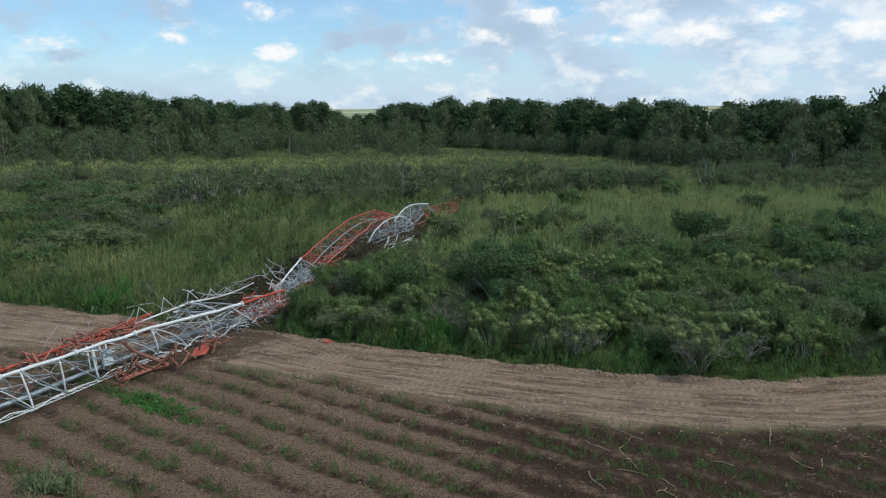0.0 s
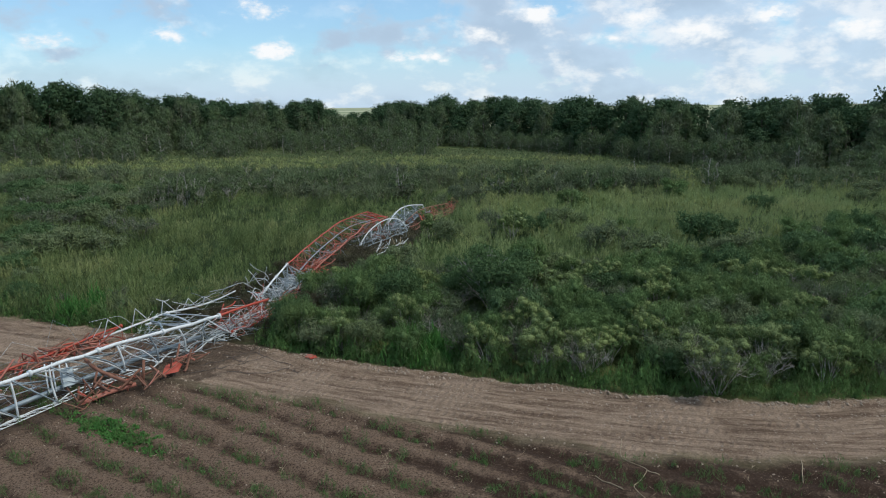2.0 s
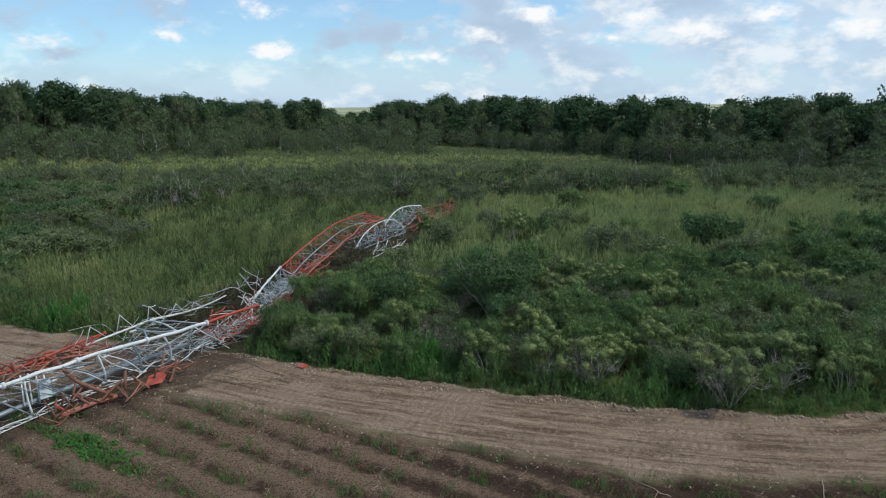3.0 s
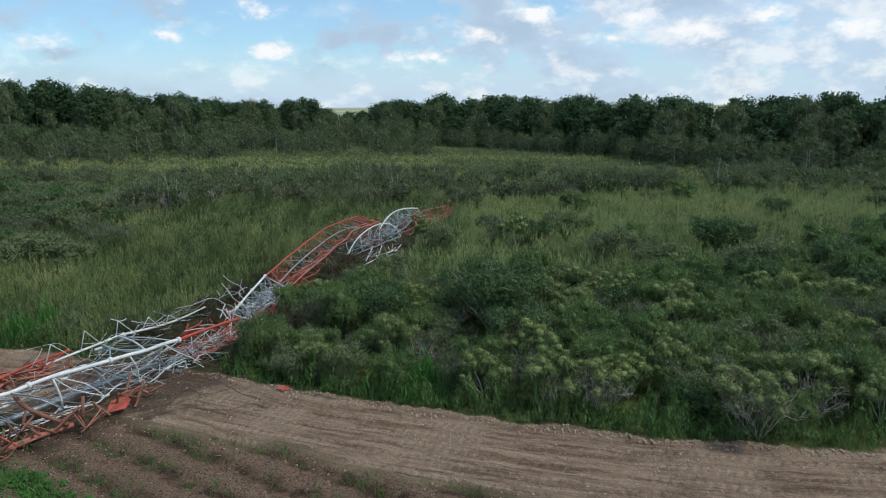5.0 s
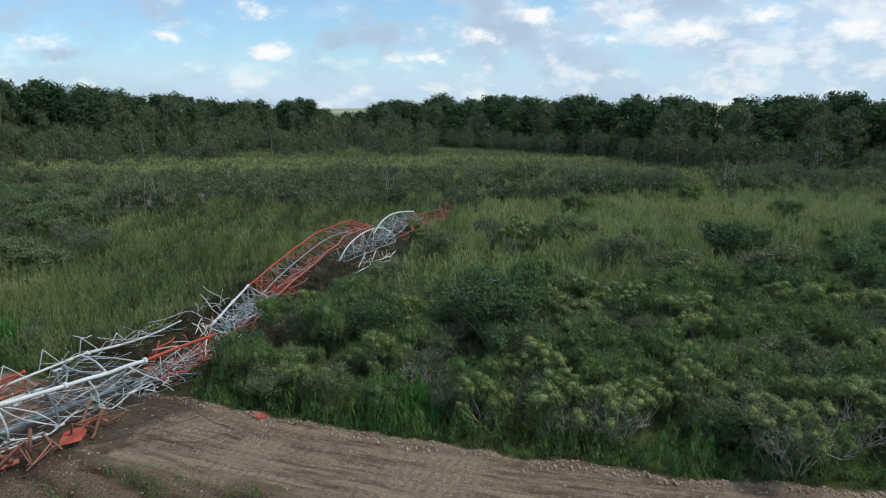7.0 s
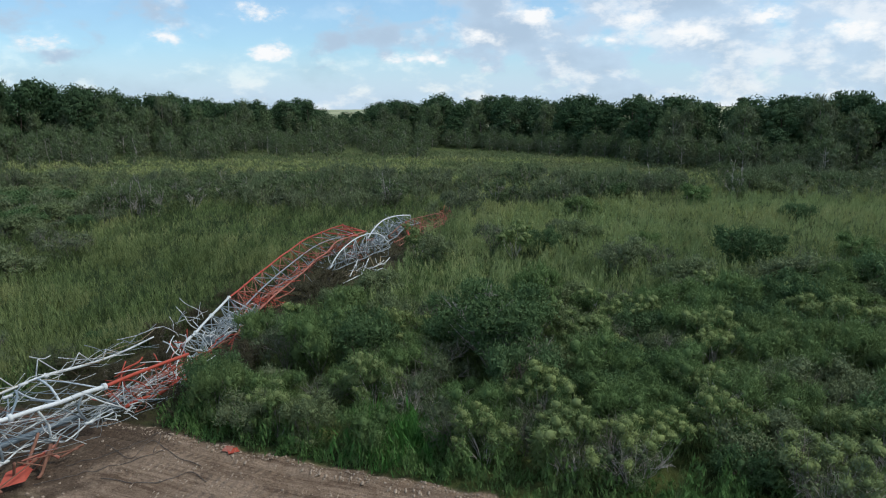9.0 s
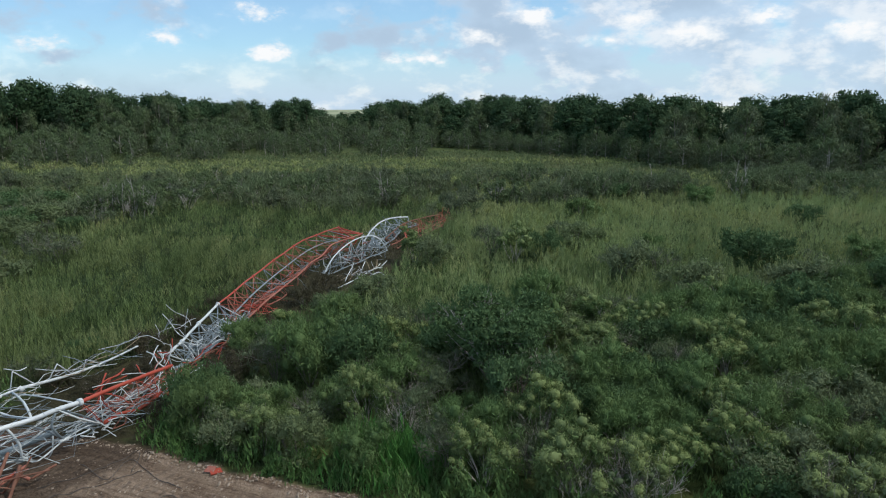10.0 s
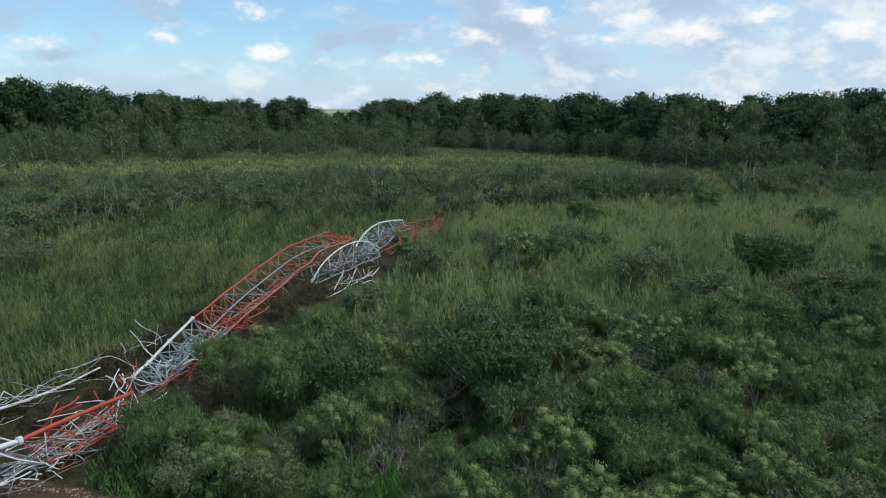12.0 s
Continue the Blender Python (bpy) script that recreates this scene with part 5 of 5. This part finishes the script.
def build_weeds():
    rng = np.random.default_rng(21)

    def wild(x, y):
        return (lay(x, y)[3] < -0.15) & ~mast_mask(x, y)
    inview = lambda x, y: np.abs(x) < 0.72 * (y + 6)
    left = lambda x, y: wild(x, y) & inview(x, y) & (x < np.interp(y, [38, 47, 70, 86], [-11, -10.5, -5, 1])) & (rng.random(len(x)) < 0.3 + 0.8 * swath(x, y))
    right = lambda x, y: wild(x, y) & inview(x, y) & (x > np.interp(y, [38, 47, 70, 86], [-11, -9, -4, 2])) & (rng.random(len(x)) < (0.3 + 0.7 * sstep(wob(x, y, 1.3, 3) + 0.5 * wob(x, y, 2.9, 1), -0.6, 0.1)))
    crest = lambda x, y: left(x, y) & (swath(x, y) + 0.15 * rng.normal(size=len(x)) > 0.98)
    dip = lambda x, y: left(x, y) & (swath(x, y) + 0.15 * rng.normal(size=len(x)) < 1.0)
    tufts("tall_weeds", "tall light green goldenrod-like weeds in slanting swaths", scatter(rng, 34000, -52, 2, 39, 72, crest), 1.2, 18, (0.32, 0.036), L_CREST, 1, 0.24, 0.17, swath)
    tufts("tall_weeds", "lower green weeds between the swaths, coloured darker for the shade there", scatter(rng, 26000, -52, 2, 39, 72, dip), 0.9, 13, (0.28, 0.036), L_DIP_SHADED, 18, 0.3, 0.17, swath)
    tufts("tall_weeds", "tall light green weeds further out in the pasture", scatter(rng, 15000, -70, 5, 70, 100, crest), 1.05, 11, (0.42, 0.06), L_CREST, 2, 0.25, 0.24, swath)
    tufts("tall_weeds", "weeds further out in the pasture, coloured darker for shade between swaths", scatter(rng, 12000, -70, 5, 70, 100, dip), 1.0, 9, (0.36, 0.06), L_DIP_SHADED, 19, 0.25, 0.24, swath)
    tufts("tall_weeds", "tall green weeds between the thicket shrubs", scatter(rng, 17000, -11, 46, 30, 66, right), 0.62, 15, (0.26, 0.034), L_FEATHER, 3, 0.3, 0.16)
    tufts("tall_weeds", "seeding tall grass beyond the thicket", scatter(rng, 24000, -4, 75, 52, 104, lambda x, y: right(x, y) & (mounds(x * .6, y * .6) > 0.6) & (y > 46 + 0.4 * np.maximum(0, x - 4))), 1.1, 14, (0.42, 0.04), L_PASTURE, 4, 0.22, 0.2)
    tufts("tall_weeds", "low green weeds in hollows of the pasture, coloured darker for shade", scatter(rng, 15000, -4, 75, 50, 104, lambda x, y: wild(x, y) & inview(x, y) & (x > np.interp(y, [38, 47, 70, 86], [-11, -9, -1, 2])) & (mounds(x * .6, y * .6) < 0.85) & (y > 46 + 0.4 * np.maximum(0, x - 4))), 0.75, 11, (0.3, 0.045), L_DIP_SHADED, 20, 0.3, 0.2)
    tufts("seeding_grass", "pale yellow-green seeding grass in strips", scatter(rng, 14000, 6, 80, 66, 118, lambda x, y: right(x, y) & (wob(x * .5, y, 0.16, 1) + wob(x, y, .5, 2) * .4 > 0.05)), 1.15, 8, (0.36, 0.09), L_STRAWY, 5, 0.3, 0.2)
    tufts("seeding_grass", "pale grass clearings in the far pasture", scatter(rng, 13000, -130, 90, 100, 200, lambda x, y: inview(x, y)), 0.8, 8, (0.45, 0.2), [L_WEED], 6, 0.35, 0.5)
    tufts("seeding_grass", "light green seeding grass beyond the thicket", scatter(rng, 15000, 0, 66, 50, 100, lambda x, y: right(x, y) & (y > 49 + 0.42 * np.maximum(0, x - 4)) & (wob(x * .6, y, 0.3, 7) > -0.1)), 1.2, 9, (0.40, 0.045), L_PASTURE, 17, 0.25, 0.2)
    strip = lambda x, y: inview(x, y) & (np.maximum(np.exp(-((y - np.where(x < 0, 147, 128) - 0.06 * np.abs(x)) / np.where(x < 0, 9.0, 5.0)) ** 2), np.exp(-((y - 168) / 7.0) ** 2)) * (0.6 + 0.8 * (wob(x, y, .12, 6) > -.1)) > 0.55)
    tufts("seeding_grass", "pale yellow-green clearings between the shrub belts", scatter(rng, 20000, -115, 75, 112, 185, strip), 0.7, 5, (0.45, 0.2), [L_STRAWY], 16, 0.5, 0.5)
    # dark leafy verge along the track and withered growth by the mast
    verge = lambda x, y: (lay(x, y)[3] < 0.05) & (lay(x, y)[3] > -1.9) & ~mast_mask(x, y)
    tufts("verge_weeds", "dense green weeds along the edge of the bare track", scatter(rng, 17000, -32, 40, 28, 48, verge), 0.95, 26, (0.20, 0.05), L_VERGE, 7, 0.4, 0.16)
    tufts("withered_weeds", "trampled brown weeds beside the mast", scatter(rng, 5200, -16, 2, 38, 80, lambda x, y: mast_mask(x, y, 1.7) & (lay(x, y)[3] < 0)), 0.4, 6, (0.3, 0.04), [L_BROWN], 8, 0.9, 0.25)
    for x0, y0, rr, hh, lab in ((-0.3, 36.0, 1.5, 1.0, "clump of bright green reed-like grass at the track's edge"), (-21.9, 43.0, 1.35, 1.3, "clump of bright green grass beside the bare soil")):
        pts = rng.normal(size=(700, 2)) * rr * .5 + (x0, y0)
        pts = np.column_stack([pts, lay(pts[:, 0], pts[:, 1])[0]])
        pts = pts[lay(pts[:, 0], pts[:, 1])[3] < 0.2]
        ob = tufts("grass_clump", lab, pts, hh, 8, (0.5, 0.05), L_BRIGHT, 9, 0.35, 0.12)
    # weeds in the crop rows
    rows = lambda x, y: (lay(x, y)[2] > 0.6) & (lay(x, y)[4] < 0.1) & (wob(x, y, 0.5, 6) + 0.7 * wob(x, y, 1.7, 3) > -0.15)
    tufts("row_weeds", "thin green weeds between the crop rows", scatter(rng, 15000, -24, 26, 16, 34, rows), 0.36, 10, (0.26, 0.02), L_ROWS, 10, 0.5, 0.12)
    pts = rng.normal(size=(300, 2)) * (1.35, .30)
    ca, sa = ROW
    pts = np.stack([-12.6 + pts[:, 0] * ca - pts[:, 1] * sa, 27.4 + pts[:, 0] * sa + pts[:, 1] * ca], 1)
    tufts("creeping_weeds", "low bright green patch creeping over the soil", np.column_stack([pts, lay(pts[:, 0], pts[:, 1])[0]]), 0.13, 8, (0.16, 0.07), L_BRIGHT, 11, 0.9, 0.14)
    pts = rng.normal(size=(160, 2)) * (.5, .35) + (-13.2, 20.6)
    tufts("grass_clump", "clump of dull green weeds on the soil", np.column_stack([pts, lay(pts[:, 0], pts[:, 1])[0]]), 0.6, 9, (0.22, 0.05), L_OLIVE, 12, 0.5, 0.14)
    tufts("dry_stubble", "dry stalks and litter on the bare soil", scatter(rng, 3200, -24, 28, 16, 36, lambda x, y: (lay(x, y)[2] > 0.4) & (wob(x, y, 0.8, 1) > 0.1)), 0.06, 3, (0.3, 0.018), [STRAW], 13, 2.5, 0.2)


def build_litter():
    rng = np.random.default_rng(31)
    # clods along the berm and ruts
    ico = bmesh.new()
    bmesh.ops.create_icosphere(ico, subdivisions=1, radius=1.0)
    iv = np.array([v.co[:] for v in ico.verts])
    fi = np.array([[v.index for v in f.verts] for f in ico.faces])
    ico.free()
    lines = [0.42, 0.55, 1.5, 1.72, 2.3, 2.55, 3.6, 3.85]
    step = np.arange(-9, 27, 0.27)
    xl = np.concatenate([step] * len(lines))
    dl = np.repeat(lines, len(step))
    gone = (wob(xl, dl, 0.6, 2) + 0.4 * wob(xl, dl * 5, 2.0, 5)) > 0.15
    xl, dl = xl[gone] + rng.normal(size=gone.sum()) * 0.04, dl[gone] + rng.normal(size=gone.sum()) * 0.05
    yl = edge_y(xl) - dl + 0.25 * wob(xl, 0 * xl, 0.12, 9)
    x = rng.uniform(-12, 27, 2600)
    band = rng.choice([0.3, 0.45, 1.6, 2.7, 4.6, 6.0], 2600, p=[.36, .24, .12, .1, .1, .08])
    y = edge_y(x) - band + rng.normal(size=2600) * 0.14 * (1 + band * .3)
    x2, y2 = rng.uniform(-22, 26, 900), rng.uniform(18, 32, 900)
    x3, y3 = rng.normal(size=220) * 1.5 - 13.2, rng.normal(size=220) * 1.6 + 30.2
    X, Y = np.concatenate([x, x2, x3, xl]), np.concatenate([y, y2, y3, yl])
    Z = lay(X, Y)[0]
    S = 0.014 + 0.036 * rng.random(len(X)) ** 3.0 * np.where(np.arange(len(X)) < 2600, 1.0, 0.6)
    S[-len(xl):] = np.where(dl < 1.0, 0.065, 0.040) * rng.uniform(.6, 1.25, len(xl))
    squat = np.ones((len(X), 1, 3)) * np.array([1.2, 1.2, .8])
    squat[-len(xl):] = (0.7, 2.0, .4)
    jit = iv[None] * (1 + rng.uniform(-.3, .3, (len(X), len(iv), 1))) * S[:, None, None] * squat
    V = (jit + np.stack([X, Y, Z + S * .2], 1)[:, None, :]).reshape(-1, 3)
    F = (fi[None] + (np.arange(len(X)) * len(iv))[:, None, None]).reshape(-1, 3)
    tagged(new("soil_clods", mesh_of("soil_clods", V, F, [CLOD])), "dry tan soil clods thrown up along the ruts", "clods", kind="stuff")
    # sticks and vines
    R = random.Random(3)
    for _ in range(16):
        x, y = R.uniform(2, 22), R.uniform(20, 25.5)
        a, ln = R.uniform(0, 6.28), R.uniform(.5, 1.6)
        p = [np.array([x + math.cos(a) * ln * q + R.uniform(-.06, .06), y + math.sin(a) * ln * q + R.uniform(-.06, .06), 0]) for q in (0, .33, .66, 1)]
        for q in p:
            q[2] = ground_z(q[0], q[1]) + .03
        t = thing("stick", "dry pale stick lying on ploughed soil", "stick", group="sticks on the soil")
        part("stem", tube_mesh("stem", curve_through(p, 6), .016, STRAW, 5), t)
    for line in ([(7.6, 26.6), (7.3, 25.2), (7.9, 24.2), (7.2, 23.2), (7.6, 21.8)], [(-13.9, 22.6), (-13.2, 21.4), (-11.8, 21.3), (-9.5, 20.6)], [(-11.0, 36.2), (-9.6, 35.2), (-9.4, 36.5), (-8.0, 35.2), (-6.9, 34.6)], [(-11.6, 34.6), (-10.2, 35.8), (-9.3, 36.9), (-9.0, 35.6)], [(-10.0, 33.8), (-8.2, 33.4), (-7.2, 34.2), (-6.4, 33.6)], [(-12.0, 33.4), (-10.4, 34.4), (-8.6, 35.7)]):
        q = curve_through([(a, b, 0) for a, b in line], 24)
        q[:, 2] = lay(q[:, 0], q[:, 1])[0] + .03
        t = thing("loose_wire" if line[0][0] < 0 else "vine", "dark muddy wire lying on the track" if line[0][0] < 0 else "dead vine trailing over ploughed soil", "wire" if line[0][0] < 0 else "vine")
        part("strand", tube_mesh("strand", q, .013, MUDDY if line[0][0] < 0 else STRAW, 5), t)


build_shrubs()
build_snags()
build_woods()
build_weeds()
build_litter()
